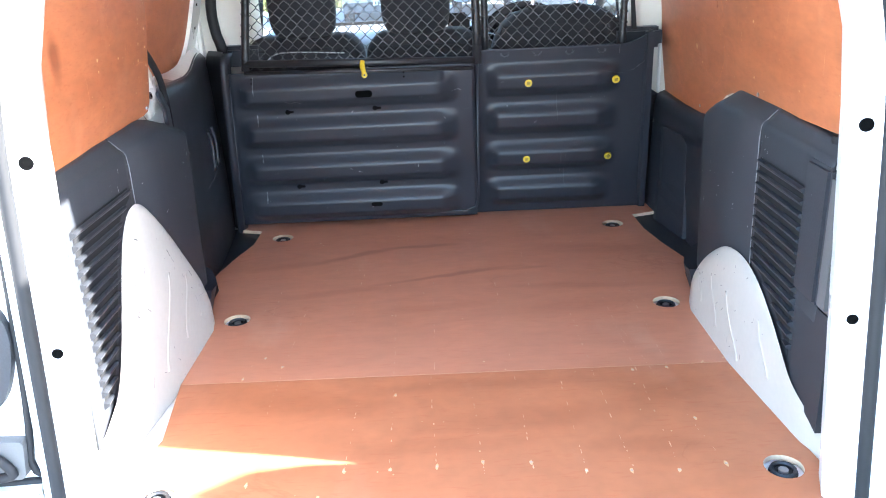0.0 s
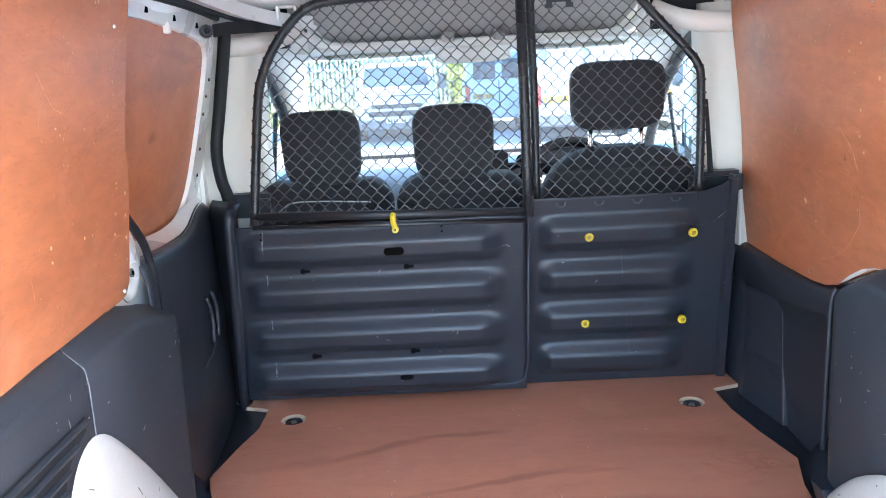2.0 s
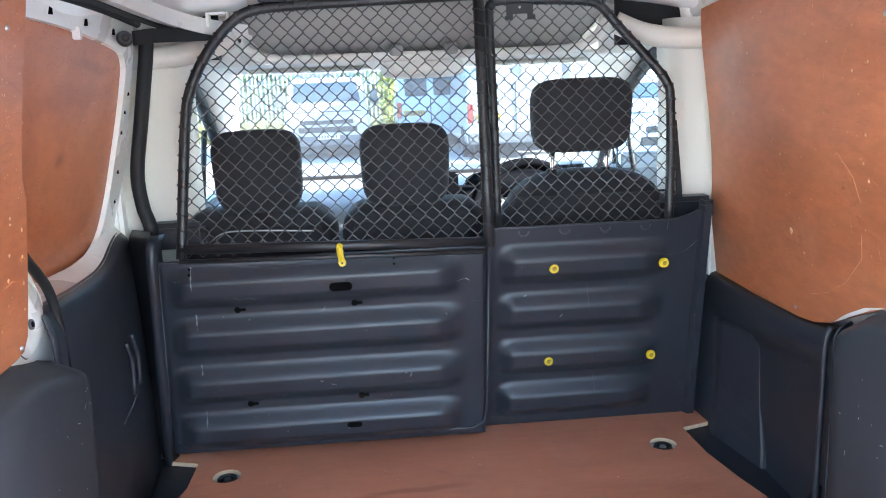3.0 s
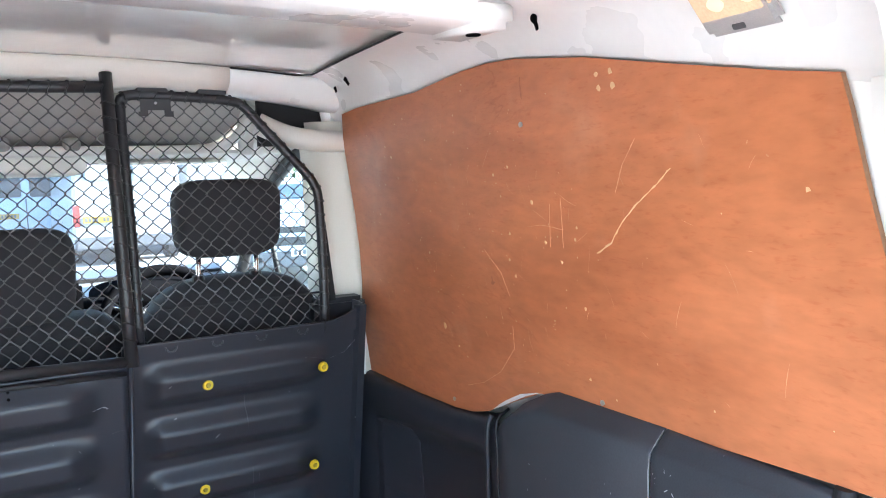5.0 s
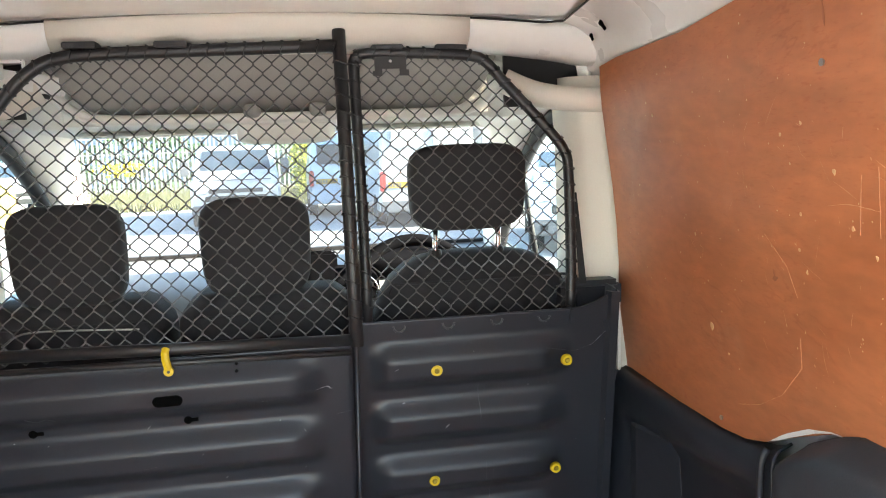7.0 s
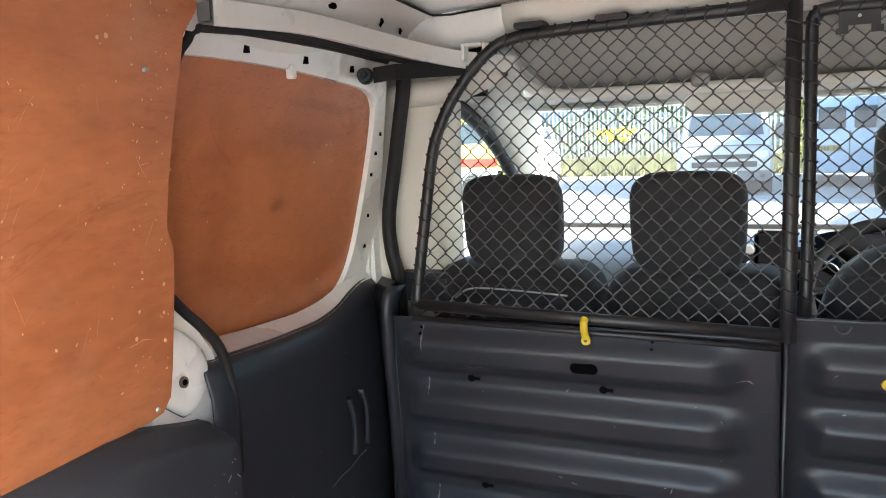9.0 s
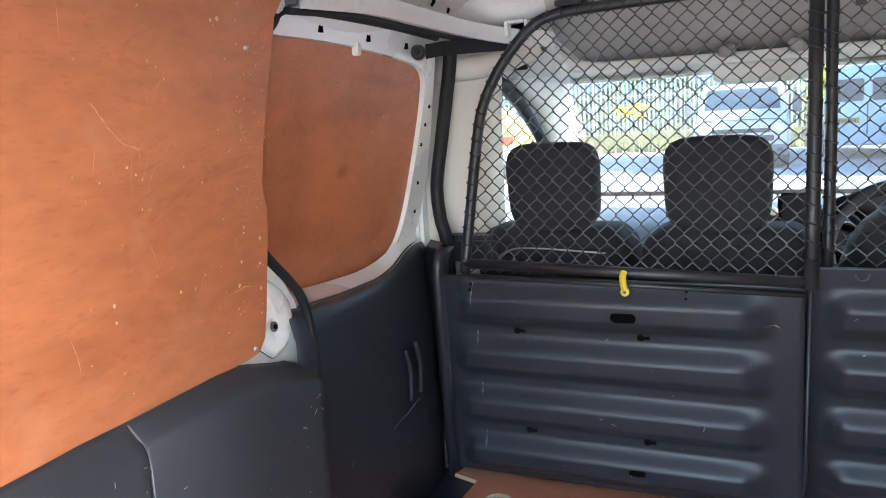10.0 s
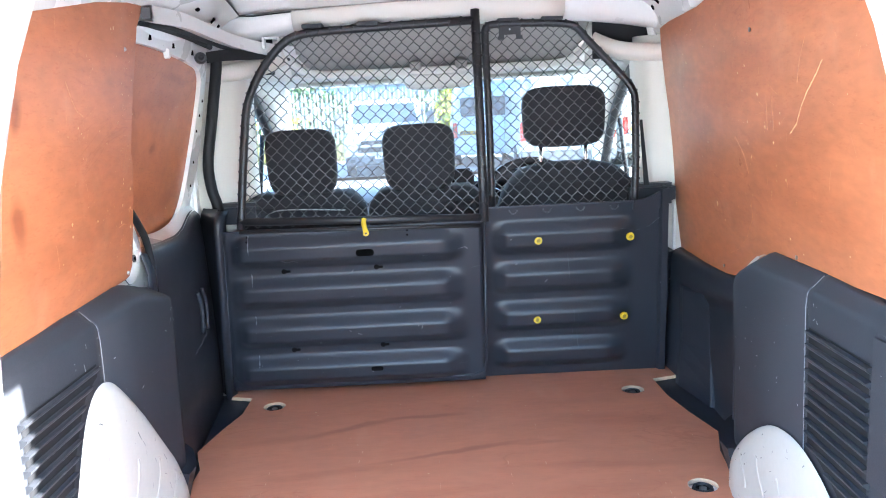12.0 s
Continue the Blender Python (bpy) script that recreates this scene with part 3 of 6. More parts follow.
# forward trim on the right, set back with a deep pocket
rows = []
for y in (1.04, 1.06, 1.08, 1.1, 1.115, 1.135, 1.16, 1.2, 1.3, 1.4, 1.5, 1.58, 1.615, 1.635, 1.66, 1.72, 1.8):
    x = curve_at([(1.03, 0.665), (1.07, 0.695), (1.66, 0.708), (1.8, 0.7)], y)
    top = ease([(1.03, 0.47), (1.1, 0.43), (1.25, 0.41), (1.72, 0.395)], y)
    d = 0.045 * ease([(1.1, 0.0), (1.14, 1.0), (1.6, 1.0), (1.64, 0.0)], y)
    low = curve_at([(1.1, 0.37), (1.2, 0.352), (1.45, 0.325), (1.64, 0.3)], y)
    rows.append([(x, y, -0.03), (x + d, y, -0.012), (x + d, y, 0.1), (x + d, y, low - 0.05), (x + 0.8 * d, y, low - 0.02), (x + 0.25 * d, y, low), (x, y, low + 0.015), (x - 0.003, y, top - 0.03), (x, y, top - 0.012), (x + 0.008, y, top), (x + 0.03, y, top + 0.01)])
fore = tagged(part("trim_panel", sheet(bmesh.new(), rows, 0.004), BLACK, smooth=True), "black plastic front side trim with a pocket", "trim panel", "side trims")
rows = []
for y, d in ((1.452, 0.001), (1.456, 0.005), (1.6, 0.04), (1.625, 0.041)):
    x = 0.752
    fall = lambda z: (0.045 if y < 1.6 else 0.0) * max(0.0, min(1.0, (0.13 - z) / 0.13))
    rows.append([(x - d - 0.012 * max(0.0, (0.13 - z) / 0.13) * (d > 0), y - fall(z) + 0.02 * max(0.0, (z - 0.15) / 0.15) * (y < 1.5), z) for z in (-0.012, 0.03, 0.08, 0.13, 0.22, 0.296)] + [(x - 0.92 * d, y + 0.02 * (y < 1.5), 0.304), (x - 0.2 * d, y + 0.02 * (y < 1.5), 0.32)])
part("pocket_block", slab(bmesh.new(), rows, (0.01, 0, 0)), BLACK, fore)
part("edge_lip", tube(bmesh.new(), smooth_line([(0.69, 1.098, -0.012), (0.686, 1.092, 0.1), (0.682, 1.084, 0.3), (0.681, 1.081, 0.42), (0.69, 1.078, 0.45)], 4), 0.0055, 8), BLACK, fore, smooth=True)
for side in (-1, 1):
    foot = plate(bmesh.new(), [(0.61, 0.93), (0.608, 0.972), (0.62, 1.01), (0.648, 1.072), (0.685, 1.115), (0.73, 1.15), (0.73, 0.93)], [], lambda u, v, d, s=side: (s * (u + 0.03 * (d > 0)), v, 0.085 - d), 0.1)
    tagged(part("corner_trim", foot, BLACK), "black plastic foot of the side trim", "trim panel", "trim feet")
tagged(part("step_well", boxed((-0.82, 0.95, -0.05), (-0.6, 1.7, -0.0135)), BLACK), "black plastic step in the side doorway", "step", kind="structure")
tagged(part("floor_trim", boxed((0.6, 0.95, -0.05), (0.82, 1.72, -0.0135)), BLACK), "black plastic floor trim by the wall", "trim", kind="structure")


# ---- plywood wall panels ----
def wall_place(side, inset=0.0):
    return lambda u, v, d: (side * (wall_x(u, v) - inset + d), u, v)


def screw(side, y, z, parent, inset=0.001):
    bm = disc(bmesh.new(), (side * (wall_x(y, z) - inset), y, z), (1, 0, 0), 0.0048, 0.004, 12, 0.003)
    part("screw", bm, STEEL, parent)


def scratch(side, pts, parent, w=0.0016, mat=None):
    outline = ragged(pts, w, int(pts[0][0] * 1000))
    part("scratch", plate(bmesh.new(), outline, [], lambda u, v, d: (side * (wall_x(u, v) - 0.0008 + d), u, v), 0.0006), mat or SCRATCH, parent)


right = [(0.13, 0.57), (0.349, 0.562), (0.582, 0.551), (0.719, 0.547), (0.917, 0.531), (1.015, 0.49), (1.107, 0.448), (1.17, 0.43), (1.245, 0.42), (1.494, 0.407), (1.735, 0.386),
         (1.735, 0.45), (1.715, 0.55), (1.68, 0.648), (1.664, 0.737), (1.66, 0.824), (1.665, 0.923), (1.668, 1.007), (1.652, 1.073), (1.549, 1.081), (1.252, 1.087), (1.056, 1.106),
         (0.967, 1.109), (0.882, 1.105), (0.714, 1.085), (0.523, 1.051), (0.386, 1.027), (0.314, 1.017), (0.305, 0.98), (0.29, 0.9), (0.265, 0.79), (0.2, 0.66)]
panel_r = tagged(part("wall_board", plate(bmesh.new(), right, [], wall_place(1), 0.009), PLY_WALL), "red-brown plywood lining, scratched and chipped", "wall board", "wall boards")
left = [(0.315, 0.551), (0.541, 0.556), (0.702, 0.553), (0.872, 0.552), (0.9, 0.556, ), (0.915, 0.575), (0.919, 0.62), (0.922, 0.729), (0.921, 0.783), (0.907, 0.815), (0.91, 0.878), (0.921, 0.961),
        (0.932, 1.019), (0.939, 1.068), (0.964, 1.1), (0.971, 1.128), (0.963, 1.15), (0.688, 1.118), (0.579, 1.1), (0.43, 1.055), (0.395, 1.0), (0.365, 0.85), (0.345, 0.65)]
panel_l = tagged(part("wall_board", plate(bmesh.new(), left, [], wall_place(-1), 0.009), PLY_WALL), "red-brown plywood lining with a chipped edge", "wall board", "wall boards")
for ob in (panel_r, panel_l):
    ob.data.materials.append(WALL_EDGE)
    for p in ob.data.polygons:
        p.material_index = 1 if abs(p.normal.x) < 0.5 else 0
edge = [(1.092, 0.455), (1.06, 0.475), (1.037, 0.488), (0.983, 0.514), (0.93, 0.529), (0.9, 0.532), (0.93, 0.527), (0.966, 0.514), (1.019, 0.489), (1.06, 0.469)]
tagged(part("body_edge", plate(bmesh.new(), edge, [], lambda u, v, d: (wall_x(u, v) - 0.0015 + d, u, v), 0.003), WHITE), "white body edge between board and trim", "trim", kind="structure")
for y, z in ((0.744, 0.558), (0.884, 1.0), (1.245, 0.44)):
    screw(1, y, z, panel_r)
for y, z in ((0.866, 1.02), (0.888, 0.565)):
    screw(-1, y, z, panel_l)

# ---- body sides, pillars, roof ----
RAIL_SHAPE = ((0.32, 0.1), (0.64, 0.3), (0.88, 0.66), (1.0, 1.0))


def rail_inner(y):
    """Where the roof's side rail meets the roof panel."""
    return curve_at([(0.0, 0.46), (0.9, 0.468), (1.3, 0.518), (1.62, 0.566), (1.74, 0.575)], y)


for side, name in ((-1, "wall_left"), (1, "wall_right")):
    rows = []
    y1 = 0.905 if side < 0 else 1.74
    for y in (0.08, 0.3, 0.7, y1):
        rows.append([(side * (wall_x(y, z) + (0.06 if z < 0.5 else 0.028)), y, z) for z in (-0.02, 0.3, 0.49, 0.56, 0.9, 1.07)])
    tagged(part(name, sheet(bmesh.new(), rows, 0.012), WHITE), "white painted steel van side", "wall", kind="structure")
    # rail between the side and the roof
    rows = []
    for y in (0.06, 0.2, 0.314, 0.386, 0.523, 0.714, 0.882, 0.967, 1.056, 1.252, 1.4, 1.549, 1.65, 1.74):
        top = curve_at([(0.0, 0.96), (0.314, 1.015), (0.386, 1.026), (0.523, 1.05), (0.714, 1.084), (0.882, 1.104), (0.967, 1.108), (1.056, 1.105), (1.252, 1.086), (1.549, 1.08), (1.65, 1.072), (1.74, 1.06)], y) + 0.002
        w = wall_x(y, top)
        roof = curve_at([(0.0, -0.035), (0.3, -0.012), (0.8, 0.0), (1.74, 0.0)], y)
        rows.append([(side * (w + 0.03), y, top - 0.03), (side * (w + 0.012), y, top), (side * (w - 0.004), y, top + 0.006)] + [(side * lerp(w, rail_inner(y), c), y, lerp(top, 1.1635 + roof, a)) for a, c in RAIL_SHAPE])
    rail = tagged(part("cant_rail", sheet(bmesh.new(), rows), WHITE, smooth=True), "white painted roof side rail with access holes", "trim", kind="structure")
    for y, s, zc in ((1.47, 0.65, 1.138), (1.58, 0.45, 1.133), (1.26, 0.0, 1.142)) if side < 0 else ((1.51, 0.85, 1.139), (1.615, 0.55, 1.131), (0.755, 1.25, 1.141)):
        top = curve_at([(0.7, 1.084), (0.83, 1.1), (1.05, 1.105), (1.25, 1.086), (1.65, 1.072)], y) + 0.002
        w = wall_x(y, top)
        lean = [(lerp(top, 1.1635, a), lerp(w, rail_inner(y), c)) for a, c in ((0.0, 0.0),) + RAIL_SHAPE]
        if s:
            outline = [((u - 0.9 * v) * s, v * s) for u, v in ((0, 0.016), (0.005, 0.013), (0.006, 0.008), (0.004, 0.002), (0.002, 0), (0.002, -0.014), (-0.002, -0.014), (-0.002, 0), (-0.004, 0.002), (-0.006, 0.008), (-0.005, 0.013))]
        else:
            outline = [(-0.008, -0.004), (0.008, -0.004), (0.008, 0.002), (0.004, 0.002), (0.004, 0.005), (-0.008, 0.005)]
        k = (curve_at(lean, zc + 0.006) - curve_at(lean, zc - 0.006)) / 0.012
        n = math.sqrt(1 + k * k)
        x0 = curve_at(lean, zc)
        part("rail_hole", plate(bmesh.new(), [(y + u, v) for u, v in outline], [], lambda u, v, d: (side * (x0 + (k * v - 0.006 + d) / n), u, zc + (v + k * (0.006 - d)) / n), 0.006), DARK, rail)
for side in (-1, 1):
    rows = [[(side * x, y, z) for x, z in ((0.88, -0.35), (0.88, 0.55), (0.74, 1.15), (0.66, 1.21))] for y in (0.085, 1.0, 1.9)]
    tagged(part("side_skin", sheet(bmesh.new(), rows, 0.003), WHITE), "white painted outer van side", "body side", "body sides", "structure")
rows = []
for y in (-0.05, 0.3, 0.6, 0.9, 1.2, 1.5, 1.634):
    drop = curve_at([(-0.05, -0.05), (0.3, -0.02), (0.8, 0.0), (1.6, -0.005)], y)
    rows.append([(x, y, 1.172 + 0.016 * (1 - (x / 0.53) ** 2) + drop) for x in [k * 0.6 / 6 for k in range(-6, 7)]])
tagged(part("ceiling", sheet(bmesh.new(), rows), ROOF, smooth=True), "glossy white painted steel van roof", "ceiling", kind="structure")
tagged(part("roof_outer", boxed((-0.68, -0.06, 1.2), (0.68, 2.3, 1.215)), WHITE), "white outer roof skin", "roof", kind="structure")


def cross_member(y0, y1, z0, label):
    bm = bmesh.new()
    rows = []
    for x in [k * (0.5 if y0 < 1.2 else 0.58) / 12 for k in range(-12, 13)]:
        d = -0.012 * (abs(x) / 0.6) ** 2
        rows.append([(x, y0 - 0.012, z0 + 0.075 + d), (x, y0, z0 + 0.045 + d), (x, y0 + 0.006, z0 + 0.008 + d), (x, y0 + 0.018, z0 + d), (x, y1 - 0.01, z0 + d), (x, y1, z0 + 0.02 + d), (x, y1 + 0.01, z0 + 0.075 + d)])
    return tagged(part("roof_bow", sheet(bm, rows), CREAM if y0 > 1.2 else WHITE, smooth=True), label, "roof bow", "roof bows", "structure")


joint_z = lambda x: 1.183 - 0.024 * (abs(x) / 0.57) ** 2
joint = [(x, 1.632, joint_z(x) - 0.001) for x in [k * 0.57 / 14 for k in range(-14, 15)]]
joint = [(-rail_inner(y), y, 1.161) for y in (0.9, 1.1, 1.3, 1.5, 1.61)] + joint[1:-1] + [(rail_inner(y), y, 1.161) for y in (1.61, 1.5, 1.3, 1.1, 0.9)]
tagged(part("roof_joint", tube(bmesh.new(), joint, 0.0022, 6), RUBBER), "dark sealed joint round the roof panel", "trim", kind="structure")


def front_member(name, x0, x1, mat, proud, label):
    """The rounded header at the front of the load space's roof."""
    rows = []
    for x in [lerp(x0, x1, k / 12) for k in range(13)]:
        j, d = joint_z(x), 0.026 * (abs(x) / 0.55) ** 3
        rows.append([(x, y - proud, z) for y, z in ((1.634, j), (1.633, j - 0.01), (1.637, j - 0.03), (1.648, 1.138 - d), (1.664, 1.127 - d), (1.69, 1.122 - d), (1.78, 1.13 - d))])
    return tagged(part(name, slab(bmesh.new(), rows, (0, 0.012, 0.006)), mat, smooth=True), label, "roof bow", "roof bows", "structure")


front_member("roof_bow", -0.42, 0.375, CREAM, 0.004, "cream lined front roof cross member")
front_member("roof_corner", 0.365, 0.67, WHITE, 0.0, "white steel corner of the roof frame")
front_member("roof_corner", -0.67, -0.41, WHITE, 0.0, "white steel corner of the roof frame")
cross_member(0.74, 0.87, 1.135, "white roof cross member")
for side in (-1, 1):
    foot = tagged(part("bow_foot", boxed((side * 0.475 - 0.04, 0.735, 1.122), (side * 0.475 + 0.035, 0.876, 1.165), 0.012), WHITE, smooth=True), "white pressed foot of the roof cross member", "roof bow", "bow feet", "structure")
    part("slot", disc(bmesh.new(), (side * 0.478, 0.8, 1.122), (0, 0, 1), 0.011, 0.004, 18), DARK, foot)
cross_member(-0.03, 0.1, 1.06, "white rear door header")


PILLAR = [(-0.05, 0.612), (0.05, 0.604), (0.3, 0.586), (0.5, 0.572), (0.64, 0.562), (0.75, 0.55), (0.95, 0.492), (1.05, 0.45), (1.12, 0.39)]


def rear_pillar(side):
    inner = lambda z: curve_at(PILLAR, z) - (0.01 if side < 0 else 0.0)
    rows = []
    for z in (-0.05, 0.05, 0.3, 0.5, 0.64, 0.75, 0.85, 0.95, 1.05, 1.12):
        e = inner(z)
        w = wall_x(0.25, z)
        rows.append([(side * x, y, z) for x, y in ((w + 0.02, 0.4 if side < 0 else 0.29), (w + 0.012, 0.3 if side < 0 else 0.24), (e + 0.02, 0.2), (e + 0.003, 0.155), (e, 0.147), (e + 0.006, 0.139), (e + 0.034, 0.132), (e + 0.04, 0.124), (e + 0.056, 0.12), (e + 0.066, 0.122), (e + 0.07, 0.2) if side < 0 else (e + 0.2, 0.085))])
    ob = tagged(part("rear_pillar", sheet(bmesh.new(), rows, 0.004), WHITE), "white painted rear door pillar with holes", "pillar", "rear pillars", "structure")
    for z, r in ((0.626, 0.01), (0.331, 0.0085)):
        part("pillar_hole", disc(bmesh.new(), (side * (inner(z) + 0.02), 0.134, z), (-side * 0.24, -1, 0), r, 0.006, 20), DARK, ob)
    for z in (0.732, 0.682):
        part("square_hole", boxed((side * (inner(z) + 0.013) - 0.0045, 0.1345, z - 0.0045), (side * (inner(z) + 0.013) + 0.0045, 0.14, z + 0.0045)), DARK, ob)
    if side > 0:
        part("square_hole", boxed((inner(0.984) + 0.011, 0.186, 0.977), (inner(0.984) + 0.019, 0.202, 0.991)), DARK, ob)
    for z in (0.575, 0.45, 0.25, 0.165):
        part("pressed_boss", disc(bmesh.new(), (side * (inner(z) + 0.02), 0.1345, z), (-side * 0.24, -1, 0), 0.013, 0.004, 20, 0.007), WHITE, ob, smooth=True)
    line = [(side * (inner(z) + 0.047), 0.118, z) for z in (-0.04, 0.1, 0.3, 0.5, 0.7, 0.85, 0.98, 1.06)]
    part("door_seal", tube(bmesh.new(), smooth_line(line, 3), 0.011, 8), RUBBER, ob, "black rubber door seal", smooth=True)
    rnd = random.Random(40 + side)
    bm = bmesh.new()
    for k in range(14):
        z, u = rnd.choice((rnd.uniform(0.02, 0.26), rnd.uniform(0.3, 0.9))), rnd.uniform(0.008, 0.032)
        x, y = inner(z) + u, 0.139 - 0.25 * (u - 0.006) - 0.0008
        a, ln = rnd.uniform(-0.6, 0.9), rnd.choice((0.002, 0.004, 0.008))
        sheet(bm, [[(side * (x + ln * t * math.cos(a)), y, z + ln * t * math.sin(a) - 0.0006), (side * (x + ln * t * math.cos(a)), y, z + ln * t * math.sin(a) + 0.0006)] for t in (0, 0.5, 1)])
    tagged(part("paint_chips", bm, GREY_TRIM, ob), kind="stuff")


rear_pillar(-1), rear_pillar(1)
jack = thing("trim_cover", "charcoal plastic access cover with a grey edge strip", "trim cover")
part("cover", boxed((0.6215, 0.295, 0.275), (0.64, 0.38, 0.517), 0.006), TRIM, jack)
cover = [(0.25, 0.27), (0.25, 0.05), (0.276, 0.058), (0.326, 0.071), (0.358, 0.087), (0.372, 0.096), (0.376, 0.27)]
part("lower_cover", plate(bmesh.new(), cover, [], lambda u, v, d: (0.6325 + d, u, v), 0.012), TRIM, jack)
part("edge_strip", boxed((0.6225, 0.25, 0.275), (0.64, 0.293, 0.512), 0.008), GREY_TRIM, jack, "grey plastic strip")
part("turn_knob", disc(bmesh.new(), (0.65, 0.33, 0.557), (0, 0, 1), 0.014, 0.012, 18, 0.012), RUBBER, jack)
for y, z0, z1, w in ((0.875, 1.075, 1.04, 0.004), (1.03, 0.73, 0.715, 0.012)):
    part("stain", plate(bmesh.new(), ragged([(y, z0), (y + 0.002, lerp(z0, z1, 0.5)), (y, z1)], w, int(y * 100)), [], lambda u, v, d: (wall_x(u, v) - 0.0006 + d, u, v), 0.0005), STAIN, panel_r)

for side in (-1, 1):
    line = [(side * x, 0.607, z) for x, z in ((0.634, 0.15), (0.6305, 0.3), (0.6282, 0.47), (0.6278, 0.497), (0.631, 0.523), (0.645, 0.5385), (wall_x(0.607, 0.56) - 0.006, 0.5525))]
    part("seam", tube(bmesh.new(), line, 0.0009, 6), PALE_SCUFF, side_trims[side][1], "pale worn seam")

# gouges and chips in the wall boards
for pts in ([(0.559, 0.924), (0.591, 0.899), (0.62, 0.88), (0.633, 0.872), (0.666, 0.843), (0.688, 0.817), (0.723, 0.798)], [(0.62, 0.965), (0.65, 0.93), (0.67, 0.89)], [(0.982, 0.643), (0.985, 0.6), (1.041, 0.545), (1.111, 0.507), (1.182, 0.485)], [(0.83, 0.87), (0.84, 0.8)], [(0.8, 0.88), (0.805, 0.8)], [(0.9, 0.83), (0.86, 0.835), (0.8, 0.83)], [(1.05, 0.78), (1.0, 0.74), (0.98, 0.7)]):
    scratch(1, pts, panel_r, 0.0021 if pts[0][0] < 0.6 else 0.001, SCRATCH if pts[0][0] < 0.6 else RUBBED)
for y, z, s in ((0.687, 1.058, 2), (0.657, 1.058, 2), (0.684, 1.038, 2), (0.654, 1.039, 2.4), (0.988, 0.918, 1.4), (0.94, 0.932, 1.2), (0.879, 0.872, 1.6), (0.851, 0.806, 1.6), (0.813, 0.777, 1.4), (0.952, 0.739, 1.4), (1.247, 0.602, 3), (1.195, 0.566, 1.2), (0.764, 0.707, 1.4),
                (1.424, 0.984, 1), (1.32, 1.039, 1), (1.4, 0.96, 1.2), (1.5, 0.83, 0.9), (0.358, 0.897, 1.6), (0.77, 0.59, 1.2), (1.36, 1.03, 0.8), (1.45, 0.9, 0.8)):
    bm = bmesh.new()
    n = 7
    loop = [(y + 0.002 * s * random.uniform(0.5, 1.2) * math.cos(a), z + 0.0022 * s * random.uniform(0.5, 1.3) * math.sin(a)) for a in [k * 2 * math.pi / n for k in range(n)]]
    part("chip", plate(bm, loop, [], lambda u, v, d: (wall_x(u, v) - 0.0012 + d, u, v), 0.001), SCRATCH, panel_r)
for pts in ([(0.577, 0.948), (0.602, 0.919), (0.623, 0.9), (0.652, 0.891)], [(0.835, 0.668), (0.86, 0.672), (0.883, 0.668)]):
    scratch(-1, pts, panel_l, 0.0016, RUBBED)
for y, z, s in ((0.6, 0.708, 1.3), (0.602, 0.687, 1), (0.718, 0.697, 1.2), (0.859, 0.763, 1), (0.859, 0.755, 1), (0.853, 0.712, 1.2), (0.848, 0.677, 1.4), (0.629, 0.871, 1), (0.643, 0.861, 0.9), (0.825, 0.876, 0.8), (0.9, 0.74, 1.4), (0.9, 0.7, 1.2), (0.903, 0.66, 1.4), (0.905, 0.62, 1)):
    loop = [(y + 0.002 * s * random.uniform(0.5, 1.2) * math.cos(a), z + 0.0022 * s * random.uniform(0.5, 1.3) * math.sin(a)) for a in [k * 2 * math.pi / 7 for k in range(7)]]
    part("chip", plate(bmesh.new(), loop, [], lambda u, v, d: (-(wall_x(u, v) - 0.0012 + d), u, v), 0.001), SCRATCH, panel_l)


def fine_scratches(side, parent, y0, y1, z0, z1, n, seed, mat=None, nicks=0.25):
    """Hair-thin rubs and nicks left by loads."""
    rnd = random.Random(seed)
    bm = bmesh.new()
    for k in range(n):
        y, z = rnd.uniform(y0, y1), rnd.uniform(z0, z1)
        a = rnd.gauss(1.3, 0.6)
        ln, w = rnd.choice((0.006, 0.01, 0.02, 0.045)), rnd.uniform(0.0002, 0.0006)
        if rnd.random() < nicks:
            ln, w = rnd.uniform(0.002, 0.005), 0.0012
        bend = rnd.gauss(0, 0.15)
        rows = []
        for q in range(7):
            t = q / 6
            u, v = y + ln * t * math.cos(a + bend * t), z + ln * t * math.sin(a + bend * t)
            h = w * math.sin(math.pi * (0.08 + 0.84 * t)) * rnd.uniform(0.4, 1.2)
            rows.append([(side * (wall_x(u, v) - 0.0007), u + h * math.sin(a), v - h * math.cos(a)), (side * (wall_x(u, v) - 0.0007), u - h * math.sin(a), v + h * math.cos(a))])
        sheet(bm, rows)
    tagged(part("fine_scratches", bm, mat or RUBBED, parent), kind="stuff")


fine_scratches(1, panel_r, 0.75, 1.3, 0.6, 0.95, 75, 5)
fine_scratches(1, panel_r, 0.4, 1.55, 0.58, 1.02, 60, 6)
fine_scratches(-1, panel_l, 0.5, 0.9, 0.6, 1.08, 60, 8)
fine_scratches(1, panel_r, 0.8, 1.6, 0.62, 1.05, 60, 15, SCRATCH, 1.0)
fine_scratches(-1, panel_l, 0.84, 0.912, 0.62, 1.1, 40, 16, SCRATCH, 1.0)
fine_scratches(-1, panel_l, 0.5, 0.85, 0.6, 1.08, 25, 17, SCRATCH, 1.0)

